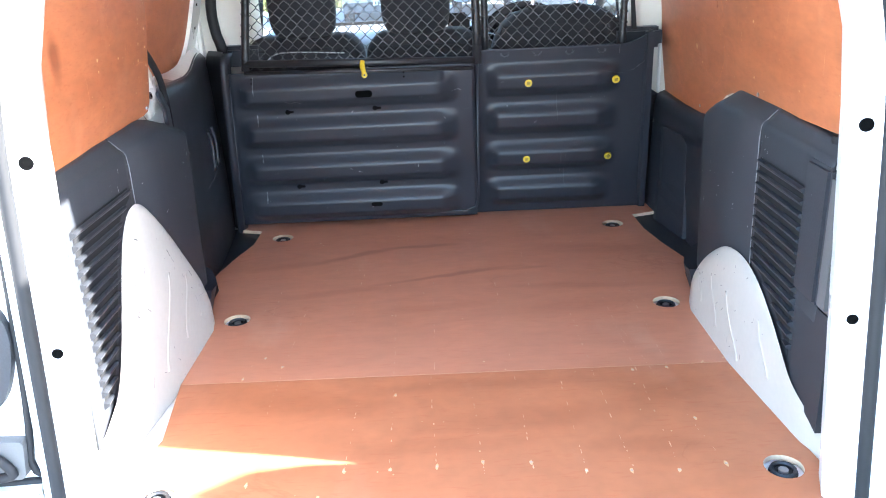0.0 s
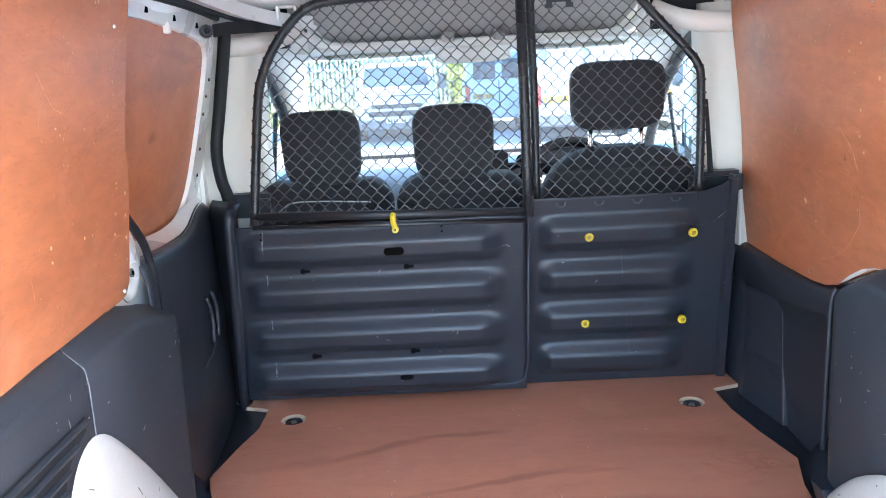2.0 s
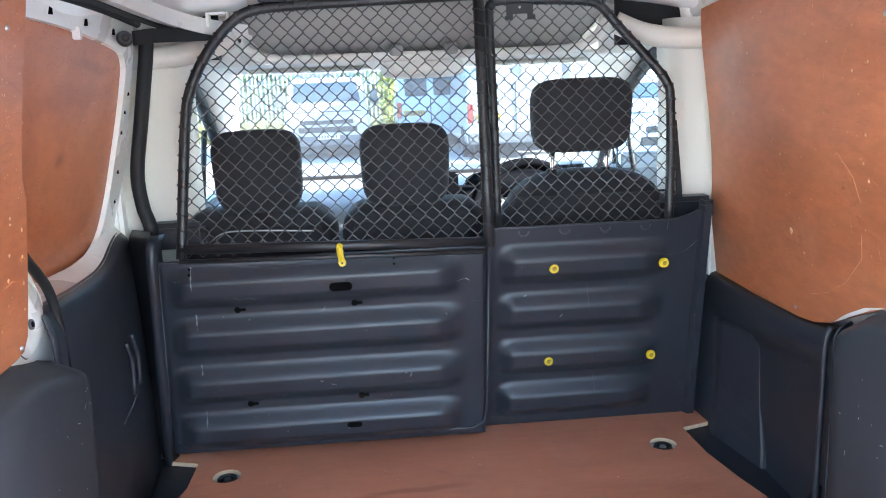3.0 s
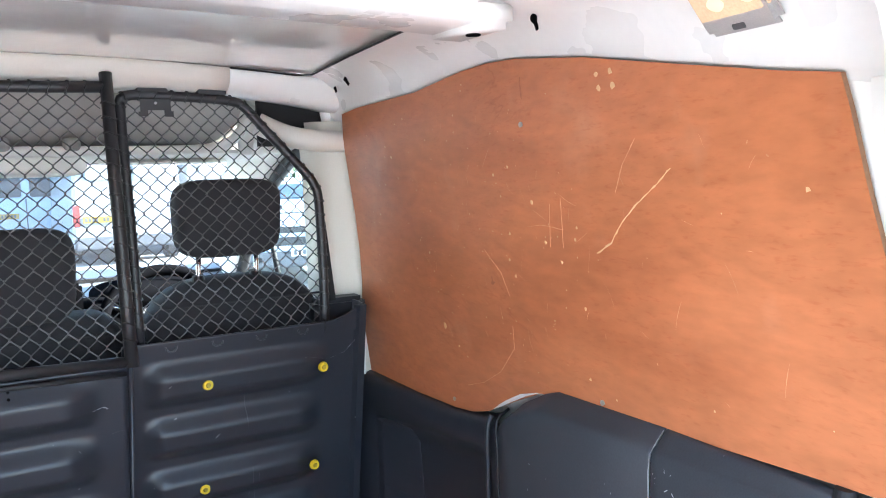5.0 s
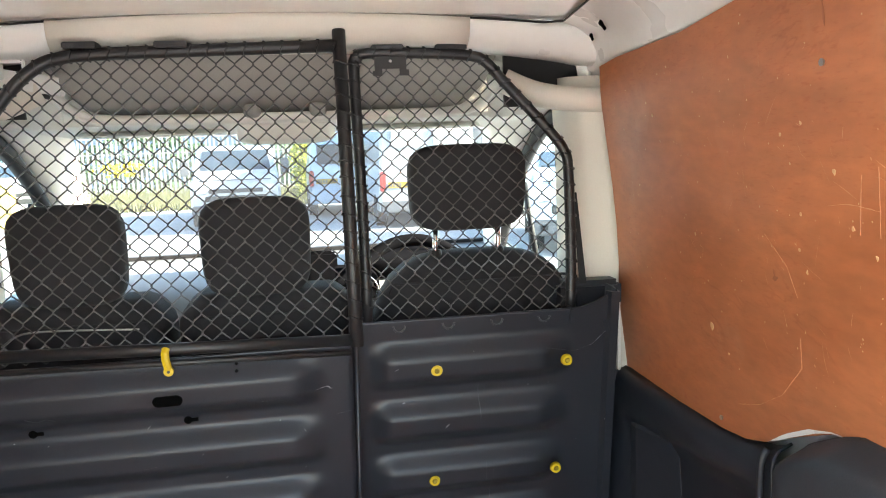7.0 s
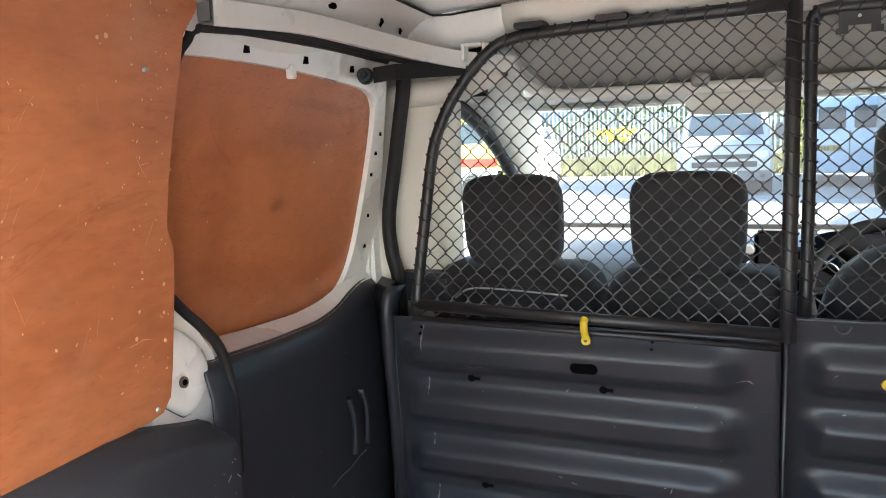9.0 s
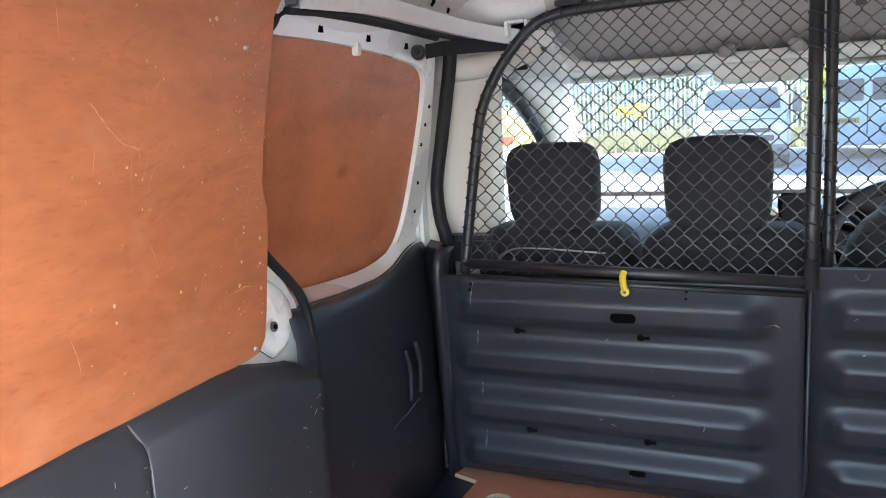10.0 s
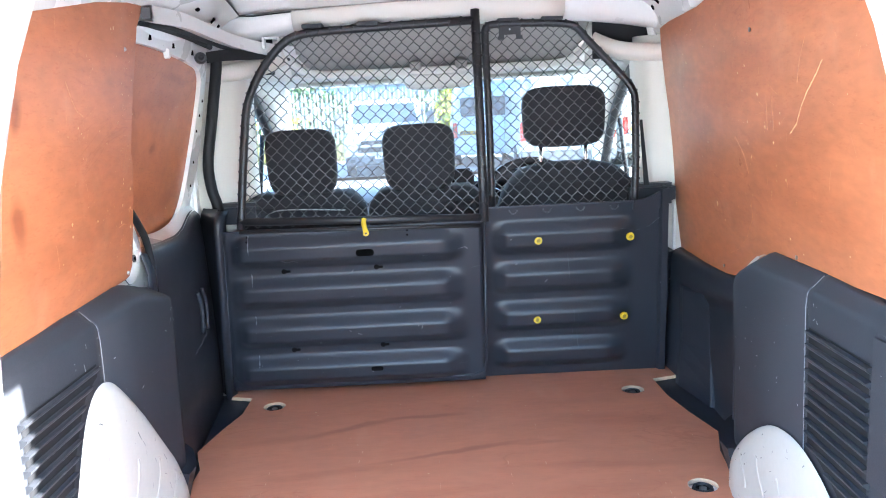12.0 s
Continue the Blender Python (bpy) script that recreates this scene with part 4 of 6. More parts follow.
# load space lamp on the right rail, lit
lamp = thing("roof_lamp", "lit load space lamp with a ribbed grey base", "lamp")
GLOW = bpy.data.materials.new("lamp_glow")
GLOW.use_nodes = True
GLOW.node_tree.nodes["Principled BSDF"].inputs["Base Color"].default_value = (0.9, 0.75, 0.5, 1)
GLOW.node_tree.nodes["Principled BSDF"].inputs["Emission Color"].default_value = (1.0, 0.5, 0.13, 1)
GLOW.node_tree.nodes["Principled BSDF"].inputs["Emission Strength"].default_value = 0.055
LENS = material("lamp_lens", (0.62, 0.48, 0.34), 0.2, vary=0.15, scale=(30, 300), bump=0.3)
LENS.node_tree.nodes["Principled BSDF"].inputs["Emission Color"].default_value = (1.0, 0.5, 0.14, 1)
LENS.node_tree.nodes["Principled BSDF"].inputs["Emission Strength"].default_value = 0.018
RIBBED = material("ribbed_lamp_base", (0.4, 0.38, 0.36), 0.5, vary=0.2, scale=(20, 900), bump=0.6)
lamp_m = Matrix.Translation((0.562, 0.415, 1.1)) @ Euler((0, radians(-40), radians(-8))).to_matrix().to_4x4()
body = [part("base", box(bmesh.new(), (-0.010, -0.056, -0.032), (0.004, 0.056, 0.038), 0.008), RIBBED, lamp), part("lens", box(bmesh.new(), (-0.0135, -0.05, -0.012), (0.004, 0.05, 0.034), 0.006), LENS, lamp)]
for dy in (-0.034, 0.012):
    body.append(part("bulb", pillow(-0.0125, dy, 0.01 + 0.1 * abs(dy), 0.005, 0.03, 0.022, 1.6), GLOW, lamp, "glowing bulb spot", smooth=True))
body.append(part("switch", box(bmesh.new(), (-0.0125, -0.009, -0.025), (-0.0095, 0.009, -0.018), 0.001), GREY_TRIM, lamp))
for o in body:
    o.data.transform(lamp_m)

# worn screws in the floor
for x, y in ((-0.469, 0.616), (-0.437, 0.71), (-0.389, 0.665), (-0.123, 0.521), (0.049, 0.276), (0.136, 0.27), (0.231, 0.239), (0.31, 0.234), (0.393, 0.23), (0.479, 0.243), (0.467, 0.591), (0.468, 0.39), (0.392, 0.585), (-0.463, 0.241), (-0.375, 0.235), (-0.204, 0.265), (-0.12, 0.264), (-0.035, 0.268)):
    s = tagged(part("screw", disc(bmesh.new(), (x, y, 0.0003), (0, 0, 1), 0.0026, 0.0012, 10), WORN_HEAD), "worn countersunk screw in the floor board", "screw", "floor screws")
    loop = [(x + random.uniform(0.0022, 0.0045) * math.cos(a), y + random.uniform(0.003, 0.011) * math.sin(a)) for a in [k * 2 * math.pi / 9 for k in range(9)]]
    part("worn_ring", plate(bmesh.new(), loop, [], lambda u, v, d: (u, v, 0.0004 - d), 0.0004), SCRATCH, s)


def flecks(parent, place, y0, y1, z0, z1, n, seed):
    """Small pale knocks and rubs scattered over a plastic face."""
    rnd = random.Random(seed)
    bm = bmesh.new()
    for k in range(n):
        y, z = rnd.uniform(y0, y1), rnd.uniform(z0, z1)
        a, r = rnd.uniform(0, 3.14), rnd.choice((0.0008, 0.001, 0.0014, 0.002))
        long = rnd.choice((1.0, 1.5, 2.5, 4.0))
        loop = []
        for q in range(6):
            c, s = r * long * math.cos(q * 1.047) * rnd.uniform(0.6, 1.2), r * 0.5 * math.sin(q * 1.047) * rnd.uniform(0.6, 1.3)
            loop.append((y + c * math.cos(a) - s * math.sin(a), z + c * math.sin(a) + s * math.cos(a)))
        bm.faces.new([bm.verts.new(place(u, v)) for u, v in loop])
    return tagged(part("scuff_flecks", bm, PALE_FLECK, parent), kind="stuff")


trim_face = lambda z: curve_at([(0.0, 0.64), (0.1, 0.636), (0.3, 0.631), (0.5, 0.628)], z) - 0.001
for side in (-1, 1):
    flecks(side_trims[side][0], lambda u, v: (side * trim_face(v), u, v), 0.5 if side < 0 else 0.56, 0.6, 0.43, 0.51, 12, 3 + side)
    flecks(side_trims[side][1], lambda u, v: (side * trim_face(v), u, v), 0.62, 0.95, 0.25, 0.46, 18, 7 + side)
flecks(side_trims[-1][1], lambda u, v: (-trim_face(v), u, v), 0.93, 0.985, 0.38, 0.475, 12, 77)

# ---- bulkhead ----
RIBS = (0.497, 0.366, 0.234, 0.101)


def rib(z):
    """How far the pressed ribs stand out at a height: a broad sloping shoulder above, a proud face, a short fall below."""
    best = 0.0
    for c in RIBS:
        t = z - c
        u = min(1.0, max(0.0, (0.037 - t) / 0.044)) if t > -0.02 else min(1.0, max(0.0, (t + 0.074) / 0.034))
        best = max(best, 0.45 * u + 0.55 * u * u * (3 - 2 * u))
    return best


def ribbed(x0, x1, r0, r1, z0, z1, base, depth, left):
    slant = lambda z: 0.12 * (1 - z / 0.55)
    rows = []
    nx = 64
    xs = [lerp(x0, x1, k / nx) for k in range(nx + 1)]
    for k in range(121):
        z = lerp(z0, z1, k / 120)
        row = []
        for s in xs:
            x = s + slant(z) * max(0.0, (x0 + x1) / 2 - s if left else s - (x0 + x1) / 2) * (-1 if left else 1)
            lo = x0 - slant(z) * (x1 - x0) / 2 + 0.012 if left else r0
            t = min(1.0, max(0.0, min((x - lo) / 0.055, (r1 - x) / 0.085)))
            t = t * t * (3 - 2 * t)
            row.append((x, base(z) - depth * rib(z) * t, z))
        rows.append(row)
    return rows


base_l = lambda z: 1.662 - 0.215 * z
base_r = lambda z: 1.735 - 0.28 * z
bulk = thing("bulkhead", "black ribbed plastic bulkhead behind the seats", "bulkhead")
pl = part("folding_panel", slab(bmesh.new(), ribbed(-0.655, 0.103, -0.7, 0.06, 0.017, 0.545, base_l, 0.032, True), (0, 0.006, 0)), BLACK, bulk, smooth=True)
part("fixed_panel", slab(bmesh.new(), ribbed(0.1, 0.655, 0.13, 0.575, 0.0, 0.578, base_r, 0.032, False), (0, 0.006, 0)), BLACK, bulk, smooth=True)
edge = [(-0.657, base_l(0.53), 0.53), (-0.695, base_l(0.1), 0.1), (-0.69, base_l(0.055), 0.055), (-0.665, base_l(0.038) - 0.004, 0.04), (0.07, base_l(0.035) - 0.006, 0.035), (0.1, base_l(0.05) - 0.004, 0.05), (0.108, base_l(0.1), 0.1), (0.112, base_l(0.54), 0.545)]
part("panel_rim", tube(bmesh.new(), [(x, y + 0.004, z) for x, y, z in edge], 0.0045, 8), BLACK, bulk, smooth=True)
part("side_flange", sheet(bmesh.new(), [[(x + 0.035 * (1 - z / 0.6), y, z) for x, y in ((0.634, base_r(z) + 0.002), (0.64, base_r(z) - 0.012), (0.652, base_r(z) - 0.012), (0.66, base_r(z) + 0.04), (0.7 if z < 0.41 else 0.662, base_r(z) + 0.08))] for z in (0.0, 0.2, 0.395, 0.42, 0.56, 0.612)], 0.004), BLACK, bulk)
part("corner_lift", sheet(bmesh.new(), [[(x, base_r(z) - 0.002, z) for z in (0.55, lerp(0.555, top, 0.5), top)] for x, top in ((0.555, 0.579), (0.58, 0.582), (0.61, 0.592), (0.635, 0.606), (0.652, 0.616))], 0.005), BLACK, bulk)
rows = []
for z, back in ((-0.01, 0.0), (0.2, 0.0), (0.4, 0.0), (0.54, 0.0), (0.57, 0.006), (0.59, 0.02), (0.602, 0.045)):
    rows.append([(x - 0.05 * (1 - z / 0.6), y + back, z) for x, y in ((-0.65, base_l(z) + 0.02), (-0.658, base_l(z) - 0.006), (-0.664, base_l(z) - 0.01), (-0.672, base_l(z) - 0.006), (-0.686, base_l(z) + 0.05), (-0.74, base_l(z) + 0.09))])
part("corner_cover", sheet(bmesh.new(), rows, 0.004), BLACK, bulk, smooth=True)
for x in (0.2, 0.3, 0.4, 0.5):
    part("stamp", tube(bmesh.new(), [(x + 0.012 * math.cos(a), base_r(0.566) - 0.001, 0.566 - 0.012 * math.sin(a)) for a in [k * math.pi / 6 for k in range(7)]], 0.002, 5), BLACK, bulk)
for x, z in ((0.272, 0.471), (0.546, 0.470), (0.271, 0.208), (0.542, 0.207)):
    y = base_r(z) - 0.032 * rib(z)
    b = part("bolt", disc(bmesh.new(), (x, y - 0.002, z), (0, -1, 0), 0.0125, 0.008, 20, 0.0105), YELLOW, bulk, "yellow plastic capped bolt")
    part("bolt_head", disc(bmesh.new(), (x, y - 0.0072, z), (0, -1, 0), 0.006, 0.003, 16, 0.004), BOLT_PIN, b)


def hole(x, z, outline, name="hole"):
    bm = plate(bmesh.new(), [(x + u, z + v) for u, v in outline], [], lambda u, v, d: (u, base_l(z) - 0.032 * max(rib(z), rib(z + 0.009), rib(z - 0.009)) - 0.0015 + 0.215 * (z - v) + d, v), 0.003)
    return part(name, bm, DARK, bulk)


slot = [(0.016 * (1 if c > 0 else -1) + 0.011 * c, 0.011 * s) for c, s in [(math.cos(k * math.pi / 8), math.sin(k * math.pi / 8)) for k in range(16)]]
key = [(1.3 * u, 1.2 * v) for u, v in ((0.0, 0.003), (-0.003, 0.006), (-0.006, 0.007), (-0.01, 0.005), (-0.012, 0.0), (-0.01, -0.005), (-0.006, -0.007), (-0.003, -0.006), (0.0, -0.003), (0.009, -0.003), (0.009, 0.003))]
hole(-0.242, 0.468, slot, "grip_slot")
hole(-0.235, 0.085, [(u * 0.7, v * 0.7) for u, v in slot], "grip_slot")
for x, z in ((-0.484, 0.414), (-0.207, 0.415), (-0.484, 0.153), (-0.206, 0.158)):
    hole(x, z, key, "key_hole")
for x in (-0.585, -0.115):
    for z in (0.527, 0.515):
        hole(x, z, ring(0, 0, 0.003, 8), "pin_hole")


def bulk_scuff(pts, w, base):
    """A pale rub following the pressed face."""
    bm = bmesh.new()
    rows = []
    for a, b in zip(pts, pts[1:]):
        for k in range(10):
            x, z = lerp(a[0], b[0], k / 10), lerp(a[1], b[1], k / 10)
            h = w * random.choice((0.2, 0.5, 1.0))
            y = base(z) - 0.032 * rib(z) - 0.0012
            rows.append([(x - h, y, z), (x + h, y, z)])
    sheet(bm, rows)
    return part("scuff", bm, PALE_SCUFF, bulk)


for a, b in ((0.53, 0.47), (0.41, 0.37), (0.275, 0.245), (0.14, 0.1)):
    bulk_scuff([(-0.585 - 0.05 * (0.5 - a), a), (-0.58 - 0.05 * (0.5 - b), b)], 0.0022, base_l)
bulk_scuff([(-0.49, 0.455), (-0.475, 0.445), (-0.455, 0.452), (-0.44, 0.443)], 0.003, base_l)
bulk_scuff([(0.03, 0.465), (0.05, 0.472), (0.06, 0.465)], 0.003, base_l)
bulk_scuff([(0.5, 0.5), (0.56, 0.49), (0.6, 0.5), (0.64, 0.525)], 0.0015, base_r)

for x, z0, z1 in ((0.365, 0.47, 0.33), (0.385, 0.24, 0.13), (0.4, 0.22, 0.09)):
    bulk_scuff([(x, z0), (x + 0.003, z1)], 0.00025, base_r)
for x, z, ln in ((-0.62, 0.5, 0.02), (-0.3, 0.33, 0.03), (-0.1, 0.2, 0.02), (0.02, 0.09, 0.03), (-0.45, 0.3, 0.02), (-0.56, 0.21, 0.015), (0.07, 0.4, 0.03), (-0.38, 0.06, 0.02)):
    bulk_scuff([(x, z), (x + ln, z + 0.004)], 0.0012, base_l)
flecks(bulk, lambda u, v: (u, base_l(v) - 0.032 * rib(v) - 0.0014, v), -0.6, 0.03, 0.06, 0.5, 22, 31)
flecks(bulk, lambda u, v: (u, base_r(v) - 0.032 * rib(v) - 0.0014, v), 0.19, 0.52, 0.06, 0.55, 9, 32)

# ---- wire mesh guards ----
mesh_l = lambda z: 1.548 + 0.15 * (z - 0.56)
mesh_r = lambda z: 1.598 + 0.12 * (z - 0.575)


def inside(poly, x, z):
    hit = False
    for (x0, z0), (x1, z1) in zip(poly, poly[1:] + poly[:1]):
        if (z0 > z) != (z1 > z) and x < (x1 - x0) * (z - z0) / (z1 - z0) + x0:
            hit = not hit
    return hit


def wire_mesh(poly, depth, w=0.0345, h=0.037):
    """Chain-link wires, each a zigzag running up the opening, hooked into the next."""
    bm = bmesh.new()
    xs, zs = [p[0] for p in poly], [p[1] for p in poly]
    k, x = 0, min(xs) + 0.006
    while x < max(xs) + w:
        run = []
        n = int((max(zs) - min(zs)) / (h / 2)) + 2
        for i in range(n * 8):
            t = i / 8
            ph = t % 2
            tri = ph if ph < 1 else 2 - ph
            tri = min(1.0, max(0.0, (tri - 0.09) / 0.82))
            xx = x + (tri - 0.5) * w / 2 * 1.06 * (1 if k % 2 else -1) + 0.0007 * math.sin(i * 0.11 + k * 2.1)
            zz = min(zs) + t * h / 2
            run.append((xx, depth(zz) + 0.002 * math.sin(math.pi * t + k * math.pi), zz))
        piece = []
        for p in run + [None]:
            if p and inside(poly, p[0], p[2]):
                piece.append(p)
            else:
                if len(piece) > 2:
                    tube(bm, piece, 0.00145, 5)
                piece = []
        x += w / 2
        k += 1
    return bm


gl = thing("mesh_guard", "black tubular frame with chain-link wire mesh", "mesh guard", "mesh guards")
out_l = [(-0.602, 0.55), (-0.588, 0.7), (-0.572, 0.855), (-0.56, 0.917), (-0.532, 0.98), (-0.49, 1.04), (-0.445, 1.083), (-0.4, 1.102), (-0.3, 1.11), (0.113, 1.12)]
part("frame_tube", tube(bmesh.new(), smooth_line([(x, mesh_l(z), z) for x, z in out_l], 4), 0.012, 12), TUBE, gl, smooth=True)
part("post", tube(bmesh.new(), [(0.113, mesh_l(z), z) for z in (0.54, 0.7, 0.9, 1.15)], 0.0132, 14), TUBE, gl, smooth=True)
part("bottom_bar", tube(bmesh.new(), [(-0.602, mesh_l(0.565), 0.572), (0.113, mesh_l(0.56), 0.552)], 0.0115, 12), TUBE, gl, smooth=True)
part("hinge_bar", tube(bmesh.new(), [(-0.605, mesh_l(0.56) - 0.008, 0.545), (0.1, mesh_l(0.54) - 0.006, 0.53)], 0.006, 8), TUBE, gl, smooth=True)
poly_l = [(x, z) for x, z in out_l] + [(0.1, 1.117), (0.1, 0.56)]
part("wire_mesh", wire_mesh(poly_l, mesh_l), WIRE, gl, "galvanised chain-link wire")
for x in (-0.36, -0.2):
    part("top_tab", boxed((x - 0.03, 1.61, 1.118), (x + 0.03, 1.665, 1.13), 0.002), TUBE, gl)
latch = thing("latch_strap", "yellow plastic latch strap on the guard bar", "latch")
part("strap", tube(bmesh.new(), [(-0.238, 1.53, 0.566), (-0.239, 1.523, 0.56), (-0.238, 1.52, 0.548), (-0.234, 1.522, 0.528)], 0.0075, 8), YELLOW, latch)
part("tip", disc(bmesh.new(), (-0.234, 1.521, 0.527), (0, 1, 0), 0.009, 0.008, 14), YELLOW, latch)
part("rivet", disc(bmesh.new(), (-0.234, 1.516, 0.527), (0, 1, 0), 0.003, 0.003, 8), TUBE, latch)

def hooks(line, r, step=0.031):
    """Wire ends bent round a tube, at even steps along it."""
    bm, run = bmesh.new(), 0.0
    for a, b in zip(line, line[1:]):
        a, b = Vector(a), Vector(b)
        d = (b - a).normalized()
        run += (b - a).length
        if run > step:
            run = 0.0
            o = d.cross(Vector((0, 1, 0))).normalized()
            p = [b + (r + 0.0012) * (math.cos(k * math.pi / 6) * o - math.sin(k * math.pi / 6) * Vector((0, 1, 0))) + d * 0.004 * math.sin(k) for k in range(7)]
            tube(bm, p, 0.0017, 5)
    return bm


def dense(pts, n=40):
    out = smooth_line(pts, n)
    return out


tagged(part("wire_binding", hooks(dense([(x, mesh_l(z), z) for x, z in out_l]), 0.012), TUBE, gl), kind="stuff")
tagged(part("wire_binding", hooks(dense([(0.113, mesh_l(z), z) for z in (0.56, 0.8, 1.11)]), 0.0132, 0.03), TUBE, gl), kind="stuff")
gr = thing("mesh_guard", "black tubular frame with chain-link wire mesh above the driver", "mesh guard", "mesh guards")
out_r = [(0.14, 0.575), (0.142, 0.8), (0.141, 1.07), (0.147, 1.095), (0.168, 1.108), (0.3, 1.106), (0.38, 1.1), (0.412, 1.087), (0.45, 1.044), (0.545, 0.937), (0.57, 0.9), (0.577, 0.86), (0.573, 0.7), (0.566, 0.575)]
part("frame_tube", tube(bmesh.new(), smooth_line([(x, mesh_r(z), z) for x, z in out_r], 4), 0.0112, 12), TUBE, gr, smooth=True)
part("wire_mesh", wire_mesh(out_r, mesh_r), WIRE, gr, "galvanised chain-link wire")
tagged(part("wire_binding", hooks(dense([(x, mesh_r(z), z) for x, z in out_r]), 0.0112), TUBE, gr), kind="stuff")
hook = [(0.182, 1.1), (0.182, 1.072), (0.178, 1.072), (0.178, 1.062), (0.197, 1.062), (0.197, 1.076), (0.232, 1.076), (0.232, 1.062), (0.251, 1.062), (0.251, 1.074), (0.246, 1.074), (0.246, 1.1)]
hp = part("hook_plate", plate(bmesh.new(), hook, [], lambda u, v, d: (u, mesh_r(v) - 0.008 + d, v), 0.003), TUBE, gr)
part("rivet", disc(bmesh.new(), (0.214, mesh_r(1.09) - 0.009, 1.091), (0, 1, 0), 0.003, 0.004, 10), STEEL, hp)
for x in (0.21, 0.34):
    part("top_tab", boxed((x - 0.032, mesh_r(1.12) - 0.01, 1.112), (x + 0.032, mesh_r(1.12) + 0.03, 1.124), 0.002), TUBE, gr)


# ---- seats ----
def seat(x, w, top, head, hx, head_w, head_h, gap, label, pocket=False):
    s = thing("seat", label, "seat", "cab seats")
    if w > 0.45:
        back = pillow(x, 1.8, top - 0.33, w, 0.19, 0.66, 3.4, 0.12)
    else:
        back = bmesh.new()
        bmesh.ops.create_cube(back, size=1, matrix=Matrix.Translation((x, 1.8, top - 0.33)) @ Matrix.Diagonal((w, 0.19, 0.66, 1)))
        bmesh.ops.bevel(back, geom=back.edges[:], offset=0.055, segments=5, affect="EDGES", profile=0.5)
        for v in back.verts:
            v.co.y -= 0.12 * (v.co.z - top + 0.33)
            v.co.z -= 0.03 * ((v.co.x - x) / (w / 2)) ** 2 * (v.co.z > top - 0.3)
    part("backrest", back, FABRIC, s, smooth=True)
    part("cushion", pillow(x, 2.05, 0.02, w, 0.5, 0.16, 5), FABRIC, s, smooth=True)
    part("head_restraint", pillow(hx, 1.712, head, head_w, 0.09, head_h, 4.6, 0.1, 0.05), FABRIC, s, smooth=True)
    for dx in (-gap, gap):
        part("collar", disc(bmesh.new(), (hx + dx, 1.735, top - 0.002), (0, 0, 1), 0.017, 0.014, 14, 0.013), RUBBER, s)
        part("post", tube(bmesh.new(), [(hx + dx, 1.72, head - head_h * 0.4), (hx + dx, 1.735, top - 0.05)], 0.0065, 8), CHROME, s, "chrome post", smooth=True)
    part("seam", tube(bmesh.new(), [(x - w * 0.42, 1.672, top - 0.075), (x - w * 0.4, 1.667, top - 0.055), (x + w * 0.4, 1.667, top - 0.055), (x + w * 0.42, 1.672, top - 0.075)], 0.003, 6), FABRIC, s)
    if pocket:
        line = smooth_line([(x - w * 0.3, 1.665, top - 0.085), (x - w * 0.2, 1.66, top - 0.062), (x, 1.658, top - 0.06), (x + w * 0.36, 1.66, top - 0.068)], 5)
        part("pocket_trim", tube(bmesh.new(), line, 0.0022, 6), STEEL, s, "thin shiny pocket edge", smooth=True)
    return s


seat(-0.445, 0.385, 0.648, 0.727, -0.436, 0.219, 0.205, 0.062, "dark fabric passenger seat with head restraint", True)
seat(-0.055, 0.37, 0.648, 0.727, -0.073, 0.226, 0.205, 0.062, "dark fabric middle seat with head restraint")
seat(0.395, 0.48, 0.69, 0.83, 0.375, 0.258, 0.184, 0.07, "dark fabric driver seat with raised head restraint")

# ---- cab ----
rows = []
for x in [k * 0.72 / 8 for k in range(-8, 9)]:
    rows.append([(x, 2.33, 0.1), (x, 2.3, 0.42), (x, 2.33, 0.51), (x, 2.4, 0.54), (x, 2.65, 0.555), (x, 2.98, 0.566)])
dash = thing("dashboard", "grey moulded plastic dashboard under the windscreen", "dashboard")
part("body", sheet(bmesh.new(), rows, 0.01), DASH, dash, smooth=True)
part("binnacle", pillow(0.33, 2.48, 0.565, 0.34, 0.24, 0.09, 3), SOFT_BLACK, dash, smooth=True)
part("centre_stack", pillow(0.09, 2.36, 0.5, 0.3, 0.16, 0.16, 4), SOFT_BLACK, dash, smooth=True)
part("display", boxed((0.03, 2.33, 0.575), (0.12, 2.36, 0.625), 0.008), SOFT_BLACK, dash)
for dx in (-0.05, 0.17):
    vent = part("air_vent", disc(bmesh.new(), (0.02 + dx, 2.29, 0.52), (0, -1, 0.2), 0.04, 0.03, 24, 0.036), SOFT_BLACK, dash, smooth=False)
    line = [(0.02 + dx + 0.038 * math.cos(a), 2.275, 0.52 + 0.038 * math.sin(a)) for a in [k * math.pi / 12 for k in range(24)]]
    part("vent_ring", tube(bmesh.new(), line, 0.004, 6, True), CHROME, vent, "bright vent ring", smooth=True)
part("screen_seal", strip([(lerp(-0.7, 0.7, k / 8), 2.9, 0.5705) for k in range(9)], 0.035, 0.012), RUBBER, dash, "black seal at the foot of the windscreen")
wheel = thing("steering_wheel", "dark plastic steering wheel", "steering wheel")
tilt_m = Matrix.Translation((0.33, 2.2, 0.495)) @ Euler((radians(65), 0, 0)).to_matrix().to_4x4()
part("rim", tube(bmesh.new(), [tilt_m @ Vector((0.178 * math.cos(a), 0.178 * math.sin(a), 0)) for a in [k * math.pi / 20 for k in range(40)]], 0.017, 10, True), SOFT_BLACK, wheel, smooth=True)
bm = bmesh.new()
tube(bm, [tilt_m @ Vector((-0.18, 0, 0)), tilt_m @ Vector((0.18, 0, 0))], 0.014, 8)
part("spoke", bm, SOFT_BLACK, wheel)
